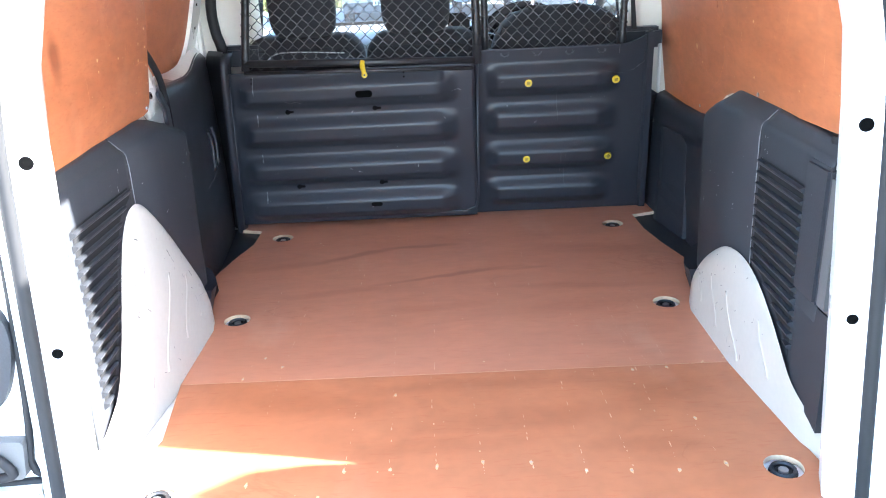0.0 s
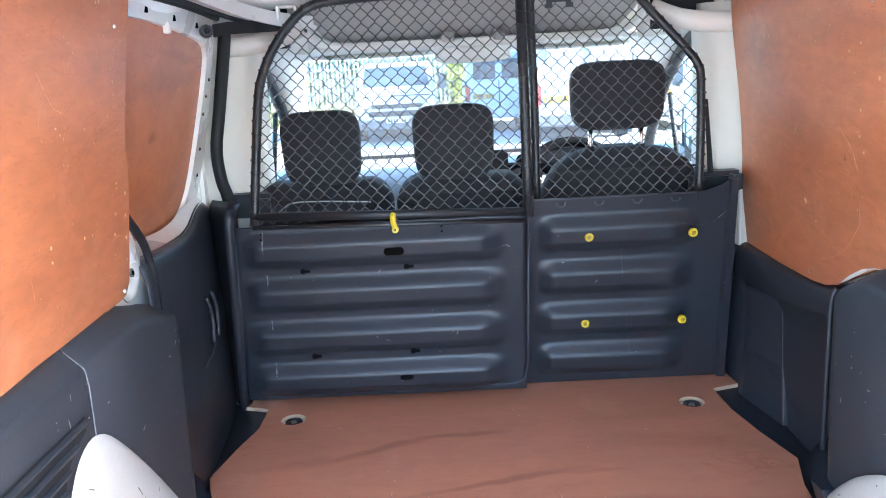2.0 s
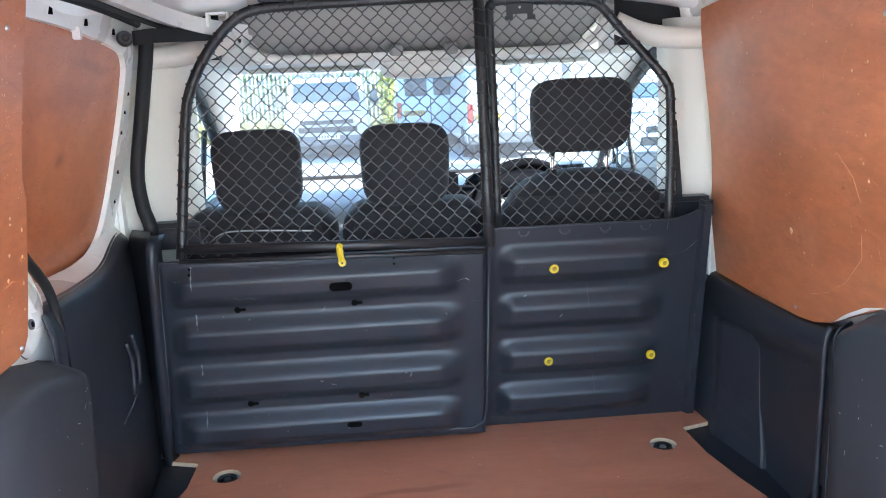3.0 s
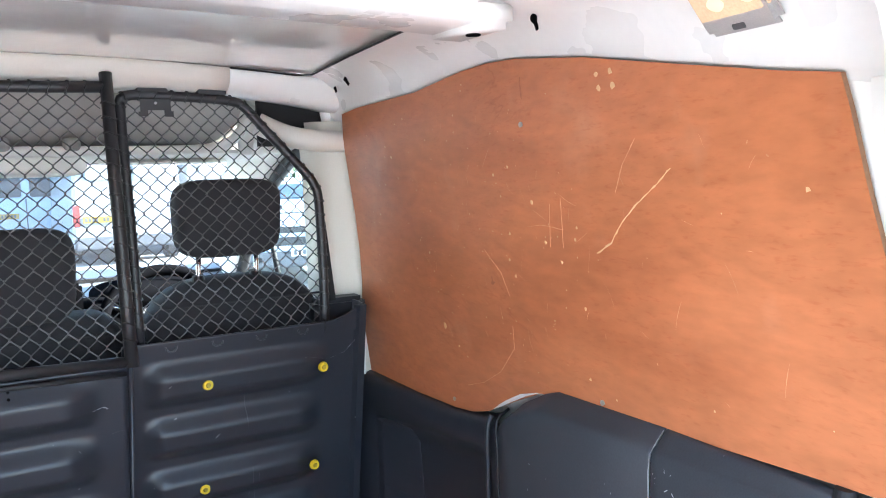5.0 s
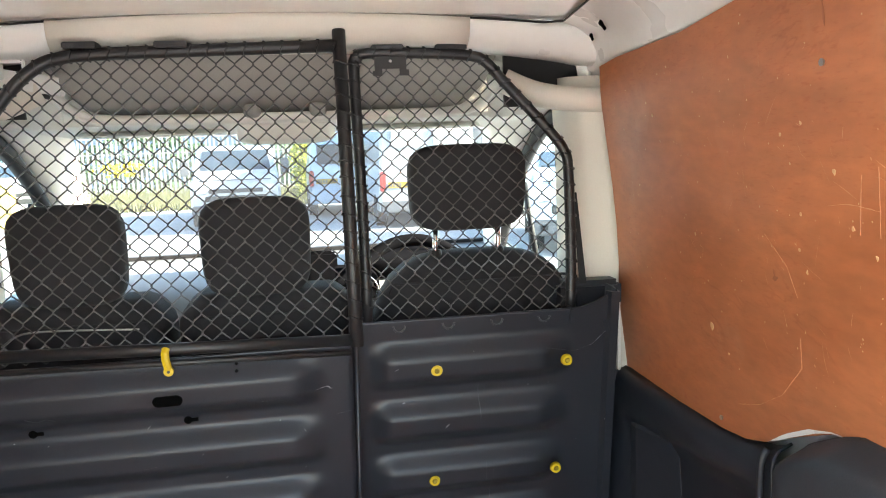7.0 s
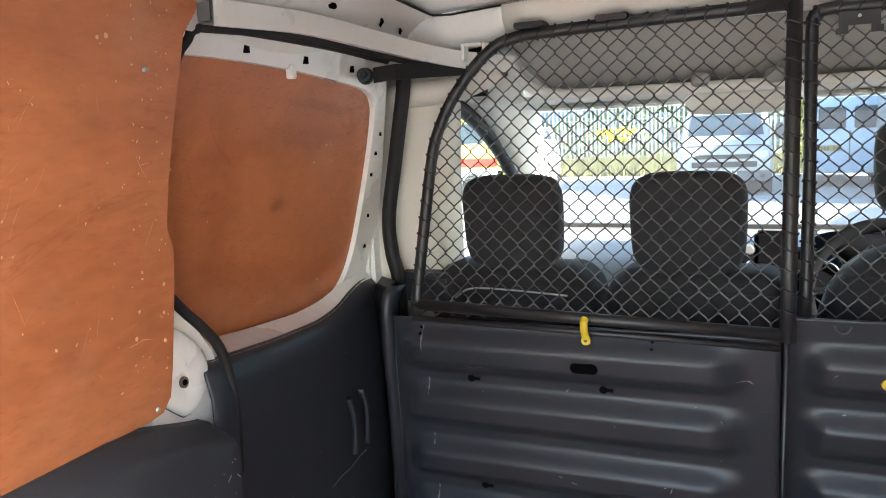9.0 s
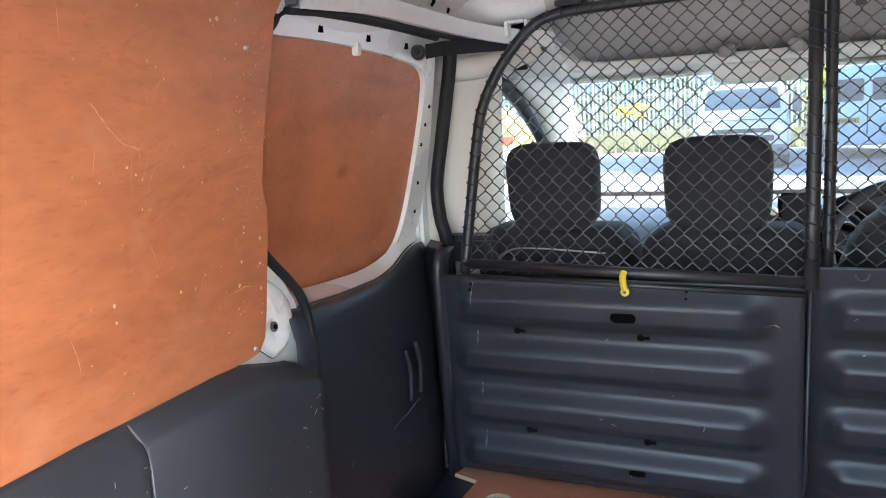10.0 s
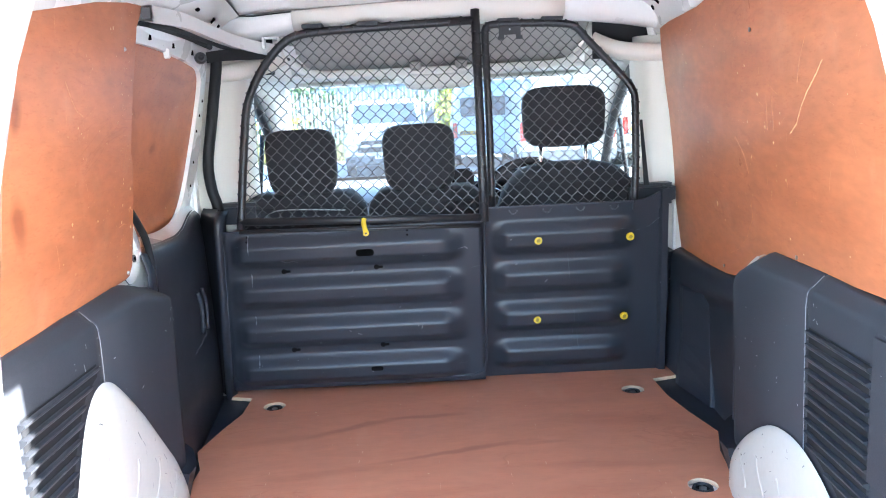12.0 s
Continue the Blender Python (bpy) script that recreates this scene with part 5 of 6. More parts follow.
part("hub", disc(bmesh.new(), tilt_m @ Vector((0, 0, 0.0)), tilt_m.to_3x3() @ Vector((0, 0, 1)), 0.07, 0.05, 20, 0.05), SOFT_BLACK, wheel)
part("column", tube(bmesh.new(), [tilt_m @ Vector((0, 0, -0.02)), tilt_m @ Vector((0, 0, -0.25))], 0.04, 10), SOFT_BLACK, wheel)

rows = [[(x, y, z - 0.02 * (abs(x) / 0.66) ** 3) for x in [k * 0.66 / 6 for k in range(-6, 7)]] for y, z in ((1.72, 1.15), (1.85, 1.15), (2.05, 1.13), (2.25, 1.06), (2.42, 1.0))]
tagged(part("ceiling", sheet(bmesh.new(), rows, 0.01), LINING, smooth=True), "grey fabric cab headlining", "ceiling", kind="structure")
shelf = thing("overhead_shelf", "grey felt overhead shelf above the windscreen", "shelf")
felt_y = lambda z: curve_at([(0.99, 2.07), (1.005, 2.045), (1.015, 2.0), (1.03, 1.955), (1.05, 1.922), (1.075, 1.9), (1.1, 1.892), (1.15, 1.9)], z)
bm, cols = bmesh.new(), []
for k in range(33):
    x = lerp(-0.5, 0.5, k / 32)
    edge = 1.005 + 0.13 * max(0.0, (abs(x) - 0.38) / 0.12) ** 2.4
    cols.append([(x, felt_y(z), z) for z in [lerp(edge, 1.15, q / 10) for q in range(11)]])
slab(bm, cols, (0, 0.02, 0))
part("felt_front", bm, SHELF, shelf, smooth=True)
lip = smooth_line([(-0.515, 1.92, 1.11), (-0.495, 1.925, 1.06), (-0.46, 1.935, 1.02), (-0.4, 1.94, 1.002), (-0.25, 1.942, 0.998), (0.25, 1.942, 0.998), (0.4, 1.94, 1.002), (0.46, 1.935, 1.02), (0.495, 1.925, 1.06), (0.515, 1.92, 1.11)], 5)
part("lip", tube(bmesh.new(), lip, 0.013, 12), LINING, shelf, "cream shelf lip", smooth=True)
for side in (-1, 1):
    rows = [[(side * x, y, z) for x, y in ((0.49, 1.95), (0.54, 1.965), (0.6, 1.99), (0.66, 2.03))] for z in (0.985, 1.03, 1.08, 1.15)]
    part("shelf_end", slab(bmesh.new(), rows, (0, 0.02, 0)), LINING, shelf, "cream moulded shelf end", smooth=True)
part("roof_edge", slab(bmesh.new(), [[(x, y, z) for x in (-0.62, -0.3, 0.0, 0.3, 0.62)] for y, z in ((1.975, 0.99), (2.1, 0.982), (2.4, 0.972))], (0, 0, 0.01)), LINING, shelf)
for side in (-1, 1):
    part("sun_visor", pillow(side * 0.33, 2.2, 0.976, 0.36, 0.2, 0.018, 5, -3.0), LINING, shelf, "cream padded sun visor", smooth=True)
for x in (-0.075, 0.075):
    part("console_post", pillow(x, 1.945, 1.014, 0.04, 0.06, 0.034, 3), SHELF, shelf, smooth=True)
part("console", pillow(0.0, 2.05, 0.966, 0.235, 0.16, 0.058, 4), LINING, shelf, "cream lamp console", smooth=True)
rows = [[(lerp(-0.72, 0.72, k / 8) * lerp(1.0, 0.86, t), lerp(2.98, 2.4, t), lerp(0.568, 0.968, t)) for k in range(9)] for t in (0, 0.5, 1)]
screen = part("window_screen", sheet(bmesh.new(), rows), SCREEN_GLASS)
tagged(screen, "clear laminated windscreen with a pale haze mixed in", "windscreen", kind="structure")
screen.visible_shadow = False
ARC = [(0.672, 2.68, 0.56), (0.664, 2.54, 0.69), (0.657, 2.4, 0.808), (0.651, 2.22, 0.91), (0.645, 2.06, 0.972), (0.64, 1.9, 1.012), (0.64, 1.8, 1.022)]
for side in (-1, 1):
    arc = smooth_line([(side * x, y, z) for x, y, z in ARC], 4)
    inn = smooth_line([(side * x, y, z) for x, y, z in ((0.71, 3.0, 0.56), (0.672, 2.83, 0.68), (0.634, 2.66, 0.79), (0.6, 2.5, 0.895), (0.578, 2.38, 0.972), (0.57, 2.2, 0.99), (0.565, 2.0, 1.04))], 4)
    rows = [[a, a.lerp(b, 0.3) + Vector((-side * 0.012, -0.012, 0)), a.lerp(b, 0.7) + Vector((-side * 0.012, -0.012, 0)), b] for a, b in zip(arc, inn)]
    tagged(part("windscreen_pillar", slab(bmesh.new(), rows, (side * 0.012, 0.02, 0)), LINING, smooth=True), "cream trimmed windscreen pillar", "pillar", "windscreen pillars", "structure")
    door = thing("cab_door", "cab door with dark frame and glazed window", "car door", "cab doors")
    part("door_panel", boxed((side * 0.74 - 0.04, 1.8, -0.15), (side * 0.74 + 0.04, 2.9, 0.56), 0.02), DASH, door)
    frame_line = [p + Vector((side * 0.02, 0, -0.012)) for p in arc] + smooth_line([(side * 0.66, 1.8, 1.0), (side * 0.68, 1.78, 0.8), (side * 0.72, 1.78, 0.57)], 4)
    pane = part("window_pane", sheet(bmesh.new(), [[(side * lerp(0.71, lerp(0.66, 0.68, k / 4), t), lerp(1.8, 2.84 - 0.7 * t, k / 4), lerp(0.56, 1.02 - 0.07 * (k == 4), t)) for k in range(5)] for t in (0.0, 0.5, 1.0)]), GLASS, door, "clear side window pane")
    pane.visible_shadow = False
    part("window_frame", tube(bmesh.new(), frame_line, 0.02, 8), RUBBER, door, "black rubber window frame", smooth=True)
    part("window_divider", tube(bmesh.new(), [(side * 0.695, 2.36, 0.8), (side * 0.7, 2.33, 0.7), (side * 0.705, 2.28, 0.57)], 0.009, 8), RUBBER, door, "slim black window divider", smooth=True)
    rows = [[(side * 0.64, y, 1.0), (side * 0.652, y, 1.06), (side * 0.64, y, 1.12), (side * 0.6, y, 1.15)] for y in (1.72, 1.8, 1.95, 2.1, 2.3)]
    tagged(part("roof_side", slab(bmesh.new(), rows, (side * 0.012, 0, 0.006)), LINING, smooth=True), "cream headlining edge above the cab door", "trim", "headlining edges", "structure")

# ---- cargo pillars by the bulkhead ----
for side in (-1, 1):
    rows = []
    for z in (0.3, 0.6, 0.75, 0.9, 1.0, 1.06):
        o = 0.775 - 0.12 * (z - 0.6)
        i = (0.625 if side > 0 else 0.61) - 0.05 * max(0, z - 0.85)
        rows.append([(side * o, 1.7, z), (side * (o - 0.04), 1.708, z), (side * (i + 0.03), 1.72, z), (side * i, 1.735, z), (side * (i - 0.015), 1.8, z)])
    tagged(part("pillar_cover", sheet(bmesh.new(), rows, 0.004), CREAM, smooth=True), "cream plastic pillar cover beside the guard", "pillar", "pillar covers", "structure")
    arm = smooth_line([(side * 0.47, 1.74, 1.055), (side * 0.51, 1.73, 1.035), (side * 0.55, 1.715, 1.02), (side * 0.61, 1.695, 1.01), (side * 0.7, 1.69, 1.007)], 5)
    tagged(part("pillar_arm", tube(bmesh.new(), arm, 0.027, 12), CREAM, smooth=True), "cream plastic pillar top cover", "pillar", "pillar covers", "structure")
    # a black panel instead of depth: the hollow's shade is its colour
    tagged(part("cavity", boxed((side * 0.63 - 0.15, 1.77, 1.0), (side * 0.63 + 0.12, 1.78, 1.17)), RUBBER), "black panel that stands in for the shaded hollow of the roof side", "cavity", "cavities", "structure")
    tagged(part("belt_cap", boxed((side * 0.64 - 0.07, 1.66, 0.55), (side * 0.64 + 0.07, 1.73, 0.615), 0.012), BLACK), "dark plastic cap at the pillar foot", "cap", "pillar caps")
    tagged(part("door_pillar", boxed((side * 0.79 - 0.03, 1.66, -0.4), (side * 0.79 + 0.03, 1.86, 1.15), 0.01), WHITE), "white painted side pillar", "pillar", "side pillars", "structure")
tagged(part("pillar_edge", boxed((0.71, 1.69, 0.4), (0.7165, 1.72, 0.59), 0.002), WHITE), "white painted edge beside the bulkhead", "trim", kind="structure")
holder = thing("phone_holder", "dark phone holder on the dashboard", "phone holder")
part("cradle", boxed((0.028, 2.2, 0.525), (0.108, 2.235, 0.645), 0.008), SOFT_BLACK, holder)
part("cradle_face", boxed((0.036, 2.196, 0.533), (0.1, 2.2, 0.637), 0.003), SOFT_BLACK, holder)
part("clamp_knob", disc(bmesh.new(), (0.018, 2.2, 0.6), (0, -1, 0), 0.014, 0.012, 16, 0.01), STEEL, holder, "silver clamp knob")
part("clamp_knob", disc(bmesh.new(), (0.02, 2.2, 0.56), (0, -1, 0), 0.011, 0.012, 16, 0.008), STEEL, holder, "silver clamp knob")
part("arm", tube(bmesh.new(), [(0.07, 2.22, 0.54), (0.07, 2.3, 0.53), (0.07, 2.38, 0.55)], 0.008, 8), SOFT_BLACK, holder)
belt = thing("seat_belt", "black woven seat belt hanging by the pillar", "seat belt")
part("strap", sheet(bmesh.new(), [[(0.6 + 0.012 * t, 1.672, 0.61 + 0.2 * (1 - t)), (0.608 + 0.02 * t, 1.67, 0.61 + 0.2 * (1 - t))] for t in (0, 0.5, 1)], 0.002), RUBBER, belt)
BLUE = material("blue_cloth", (0.02, 0.06, 0.42), 0.8, vary=0.25, scale=(20, 300), bump=0.2)
cloth = pillow(-0.69, 1.83, 0.61, 0.05, 0.05, 0.1, 2.4)
for v in cloth.verts:
    v.co += 0.006 * Vector((math.sin(90 * v.co.z), math.sin(70 * v.co.z + 1), math.sin(80 * v.co.x)))
tagged(part("cloth", cloth, BLUE, smooth=True), "crumpled bright blue cloth tucked beside the seat", "cloth")

# ---- sliding side door, closed ----
def door_x(z):
    return 0.79 - 0.27 * (z - 0.625)


sd = thing("sliding_door", "white sliding side door lined with plywood", "door")
outer = rounded([(0.8, 0.48), (1.7, 0.48), (1.7, 0.6), (1.68, 0.7), (1.655, 0.83), (1.625, 0.94), (1.6, 1.03), (1.58, 1.07), (1.5, 1.085), (0.8, 1.12)], 0.03)
inner = smooth_line([(u, v, 0) for u, v in ((0.82, 0.6), (1.188, 0.575), (1.279, 0.566), (1.42, 0.565), (1.5, 0.577), (1.55, 0.602), (1.576, 0.64), (1.587, 0.7), (1.588, 0.775), (1.583, 0.888), (1.572, 0.962), (1.56, 0.99), (1.535, 1.009), (1.494, 1.019), (1.379, 1.031), (1.241, 1.042), (1.067, 1.049), (0.82, 1.05))], 3)
inner = [(p.x, p.y) for p in inner]
part("door_frame", plate(bmesh.new(), outer, [inner], lambda u, v, d: (-(door_x(v) - 0.012 + d), u, v), 0.03), WHITE, sd)
part("door_board", plate(bmesh.new(), [(0.81, 0.55), (1.62, 0.55), (1.62, 1.08), (0.81, 1.08)], [], lambda u, v, d: (-(door_x(v) + d), u, v), 0.008), PLY_DOOR, sd, "dark red-brown plywood door lining")
part("door_skin", sheet(bmesh.new(), [[(-(door_x(z) + 0.05), y, z) for z in (-0.05, 0.3, 0.62, 1.13)] for y in (0.93, 1.3, 1.75)], 0.004), WHITE, sd)
rows = []
for y in [1.0 + 0.66 * k / 22 for k in range(23)]:
    top = ease([(1.0, 0.6), (1.1, 0.59), (1.22, 0.579), (1.39, 0.57), (1.48, 0.578), (1.54, 0.598), (1.6, 0.61), (1.66, 0.608)], y)
    x = 0.68 + 0.1 * (y - 1.04)
    rows.append([(-(x - 0.005), y, -0.03), (-(x - 0.005), y, 0.15), (-x, y, 0.35), (-(x + 0.002), y, top - 0.06), (-(x + 0.012), y, top - 0.02), (-(x + 0.028), y, top - 0.003), (-(x + 0.036), y, top - 0.012)])
ledge = [[(row[5][0] + 0.004, row[5][1], row[5][2] - 0.004), (-(door_x(row[5][2] + 0.02) - 0.01), row[5][1], row[5][2] + 0.012)] for row in rows]
part("door_ledge", slab(bmesh.new(), ledge, (0, 0, -0.006)), WHITE, sd)
part("door_trim", sheet(bmesh.new(), rows, 0.004), BLACK, sd, "black plastic lower door trim", smooth=True)
flecks(sd, lambda u, v: (-(0.68 + 0.1 * (u - 1.04) - 0.0062 + 0.005 * max(0.0, (v - 0.15) / 0.2)), u, v), 1.06, 1.6, 0.05, 0.34, 40, 21)
for y in (1.448, 1.51):
    part("grip_edge", tube(bmesh.new(), smooth_line([(-0.716 - 0.1 * (y - 1.435), y, 0.39), (-0.711 - 0.1 * (y - 1.435), y + 0.012, 0.34), (-0.713 - 0.1 * (y - 1.435), y + 0.01, 0.265)], 5), 0.006, 8), BLACK, sd, smooth=True)
part("scratch", tube(bmesh.new(), [(-(0.6772 + 0.1 * (y - 1.04)), y, z) for y, z in ((1.355, 0.237), (1.4, 0.242), (1.44, 0.24), (1.48, 0.246), (1.522, 0.247))], 0.0009, 5), PALE_SCUFF, sd)
for y, z in ((1.121, 1.068), (1.287, 1.061), (1.447, 1.054)):
    part("square_hole", boxed((-door_x(z) + 0.009, y - 0.0065, z - 0.008), (-door_x(z) + 0.0132, y + 0.0065, z + 0.008)), DARK, sd)
for y, z in ((1.61, 0.927), (1.605, 0.886), (1.602, 0.841), (1.621, 0.75), (1.631, 0.68)):
    part("square_hole", boxed((-door_x(z) + 0.009, y - 0.004, z - 0.004), (-door_x(z) + 0.0135, y + 0.004, z + 0.004)), DARK, sd)
part("clip", boxed((-door_x(1.04) + 0.006, 1.24, 1.026), (-door_x(1.04) + 0.02, 1.254, 1.05), 0.002), WHITE, sd)
path = smooth_line([(-0.61, 0.972, 1.1), (-0.61, 1.2, 1.108), (-0.605, 1.4, 1.1), (-0.58, 1.55, 1.087), (-0.53, 1.66, 1.074), (-0.45, 1.77, 1.064)], 5)
rail = thing("door_rail", "white steel sliding door rail with an open end", "door rail")
part("track", strip(path, 0.03, 0.032), WHITE, rail)
part("track_lip", strip([p + Vector((0.017, 0, -0.014)) for p in path], 0.006, 0.012), WHITE, rail)
part("end_opening", boxed((-0.6205, 0.9695, 1.088), (-0.5995, 0.973, 1.112)), GREY_TRIM, rail)
part("under_seal", tube(bmesh.new(), [p + Vector((-0.012, 0, -0.02)) for p in path], 0.006, 8), RUBBER, rail, smooth=True)
slide = thing("slide_arm", "black steel roller arm of the sliding door", "roller arm")
part("arm", strip([(-0.632, 1.48, 1.04), (-0.605, 1.51, 1.046), (-0.57, 1.57, 1.05), (-0.52, 1.67, 1.056)], 0.012, 0.03), RUBBER, slide)
part("roller", disc(bmesh.new(), (-0.646, 1.466, 1.04), (0.35, -1, 0.05), 0.0165, 0.026, 20, 0.013), TUBE, slide, smooth=True)
part("roller_cap", disc(bmesh.new(), (-0.6405, 1.451, 1.041), (0.35, -1, 0.05), 0.008, 0.006, 14, 0.006), RUBBER, slide)
bracket = part("bracket", boxed((-0.512, 1.632, 1.068), (-0.505, 1.66, 1.102), 0.002), WHITE, slide, "white steel bracket")
part("bracket_arm", boxed((-0.505, 1.632, 1.096), (-0.466, 1.66, 1.102), 0.002), WHITE, bracket)
part("bracket_arm", boxed((-0.466, 1.632, 1.068), (-0.46, 1.66, 1.102), 0.002), WHITE, bracket)
seal = smooth_line([(-0.69, 1.06, 0.4), (-0.69, 1.062, 0.48), (-0.69, 1.057, 0.55), (-0.69, 1.038, 0.61), (-0.69, 1.005, 0.65), (-0.69, 0.967, 0.686), (-0.685, 0.92, 0.735), (-0.68, 0.9, 0.8), (-0.665, 0.9, 0.95), (-0.66, 0.955, 1.03), (-0.66, 0.985, 1.065), (-0.65, 1.03, 1.09), (-0.645, 1.3, 1.088), (-0.645, 1.56, 1.075)], 5)
tagged(part("door_seal", tube(bmesh.new(), seal, 0.0085, 8), RUBBER, smooth=True), "black rubber side door seal", "door seal", kind="structure")
back = [(0.86, 0.46), (1.056, 0.44), (1.056, 0.54), (1.046, 0.585), (1.035, 0.608), (1.003, 0.648), (0.962, 0.686), (0.86, 0.74)]
tagged(part("pillar_plate", plate(bmesh.new(), back, [], lambda u, v, d: (-(0.705 - 0.1 * (v - 0.6) + d), u, v), 0.004), WHITE), "white painted pillar behind the lining", "pillar", kind="structure")
stop = thing("door_stop", "white pressed pillar bulge with a plug hole", "door stop")
loop = [(p.x, p.y) for p in smooth_line([(0.9, 0.57, 0), (0.93, 0.55, 0), (0.962, 0.526, 0), (0.974, 0.521, 0), (0.996, 0.527, 0), (1.016, 0.55, 0), (1.02, 0.58, 0), (1.01, 0.61, 0), (0.988, 0.637, 0), (0.95, 0.665, 0), (0.9, 0.69, 0)], 4)]
rows = [[(-(0.708 - h - 0.1 * (v - 0.6)), lerp(0.955, u, c), lerp(0.6, v, c)) for u, v in loop + loop[:1]] for c, h in ((1.0, 0.0), (0.985, 0.007), (0.94, 0.013), (0.82, 0.0175), (0.5, 0.0205), (0.02, 0.0215))]
part("bulge", sheet(bmesh.new(), rows), WHITE, stop, smooth=True)
part("bulge_joint", tube(bmesh.new(), [(-(0.7038 - 0.1 * (v - 0.6)), u, v) for u, v in loop[3:24]], 0.0012, 6), GREY_TRIM, stop)
plug = part("plug", disc(bmesh.new(), (-0.6875, 0.952, 0.583), (1, 0, 0.1), 0.0085, 0.003, 18), GREY_TRIM, stop, "grey plastic plug")
part("plug_hole", disc(bmesh.new(), (-0.686, 0.952, 0.583), (1, 0, 0.1), 0.0045, 0.003, 14), DARK, plug)
seal2 = smooth_line([(-0.655, 1.655, 1.06), (-0.66, 1.655, 1.01), (-0.69, 1.655, 0.85), (-0.71, 1.655, 0.74), (-0.706, 1.655, 0.66), (-0.692, 1.655, 0.59), (-0.70, 1.67, 0.4), (-0.725, 1.69, 0.0)], 5)
tagged(part("door_seal", tube(bmesh.new(), seal2, 0.0165, 10), RUBBER, smooth=True), "black rubber seal on the door pillar", "door seal", kind="structure")

# ---- open rear doors and the yard ----
d = thing("rear_door", "unseen white rear door swung open, edge cut to shape the sun patch, black lining pocket", "door", "rear doors")
# out of view; this edge is cut only to shape the floor's sun patch
out = [(0.08, -0.15), (0.08, 0.425), (0.05, 0.488), (0.01, 0.537), (-0.06, 0.575), (-0.12, 0.59), (-0.16, 0.7), (-0.17, 1.1), (-0.75, 1.1), (-0.75, -0.15)]
part("door_skin", plate(bmesh.new(), out, [], lambda u, v, q: (q, u, v), 0.035), WHITE, d)
part("door_pocket", boxed((-0.02, -0.68, 0.0), (0.0, -0.2, 0.4), 0.008), TRIM, d)
part("door_hinge", boxed((-0.025, -0.05, 0.2), (-0.002, 0.02, 0.26), 0.004), WHITE, d)
d.matrix_basis = pose(0.74, 0, 0)

d = thing("rear_door", "white rear door folded right back, black inner lining", "door", "rear doors")
sheet_edge = rounded([(-1.42, 0.06), (-0.68, 0.06), (-0.64, 0.35), (-0.63, 0.65), (-0.68, 1.0), (-0.76, 1.12), (-1.42, 1.12)], 0.03)
part("door_skin", plate(bmesh.new(), sheet_edge, [], lambda u, v, q: (u, 0.14 + q, v), 0.035), WHITE, d)
lining = rounded([(-1.36, 0.215), (-0.74, 0.215), (-0.69, 0.25), (-0.665, 0.31), (-0.655, 0.37), (-0.67, 0.42), (-1.36, 0.42)], 0.04)
part("door_lining", plate(bmesh.new(), lining, [], lambda u, v, q: (u, 0.126 + q, v), 0.016), TRIM, d, "black plastic door lining")
latch_box = part("latch", plate(bmesh.new(), rounded([(-0.86, 0.115), (-0.685, 0.115), (-0.675, 0.185), (-0.86, 0.185)], 0.012), [], lambda u, v, q: (u, 0.12 + q, v), 0.022), GREY_TRIM, d, "grey steel latch plate")
part("latch_hook", tube(bmesh.new(), smooth_line([(-0.76, 0.117, 0.18), (-0.72, 0.115, 0.16), (-0.7, 0.115, 0.13), (-0.73, 0.117, 0.12)], 4), 0.008, 8), RUBBER, latch_box, "black latch hook", smooth=True)
part("door_rim", strip([(-1.42, 0.134, 0.075), (-1.0, 0.134, 0.075), (-0.68, 0.134, 0.075)], 0.02, 0.03), WHITE, d)
part("weather_seal", tube(bmesh.new(), smooth_line([(-1.4, 0.136, 0.1), (-0.71, 0.136, 0.1), (-0.68, 0.136, 0.14), (-0.652, 0.136, 0.36), (-0.642, 0.136, 0.64), (-0.7, 0.136, 1.0)], 5), 0.006, 8), RUBBER, d, smooth=True)

# added out of view to keep the sun off the left trim
tagged(part("sun_block_strip", boxed((0.762, 0.012, 0.69), (0.785, 0.1, 1.13), 0.004), WHITE), "unseen white strip added to keep the sun off the left trim", "trim", kind="structure")

ASPHALT = material("yard_concrete", (0.3, 0.298, 0.29), 0.9, vary=0.25, scale=(0.4, 30), bump=0.3)
GRASS = material("dry_grass", (0.19, 0.18, 0.07), 0.95, vary=0.4, scale=(0.8, 40), bump=0.4)
FENCE = material("galvanised_fence", (0.3, 0.29, 0.26), 0.6, 0.2, vary=0.15)
VAN_W = material("white_van_paint", (0.34, 0.345, 0.35), 0.3, vary=0.03, coat=0.5)
VAN_B = material("pale_blue_van_paint", (0.38, 0.47, 0.58), 0.3, vary=0.05, coat=0.5)
VAN_Y = material("yellow_van_paint", (0.42, 0.34, 0.08), 0.3, vary=0.05, coat=0.5)
VGLASS = material("dark_window_glass", (0.03, 0.045, 0.06), 0.12, vary=0.05, bump=0, spec=0.3)
GREY = material("grey_bumper_plastic", (0.09, 0.09, 0.095), 0.6, vary=0.1)
PLATE_Y = material("yellow_plate", (0.4, 0.24, 0.01), 0.5, vary=0.05)
PLATE_W = material("white_plate", (0.6, 0.6, 0.56), 0.5, vary=0.05)
RED = material("red_lamp", (0.4, 0.03, 0.02), 0.2, vary=0.05)
LAMP = material("clear_lamp", (0.5, 0.52, 0.55), 0.15, 0.3, vary=0.1)
TYRE = material("tyre_rubber", (0.02, 0.02, 0.02), 0.8, vary=0.1)


def ground_z(y):
    return -0.62 - 0.005 * y


bm = bmesh.new()
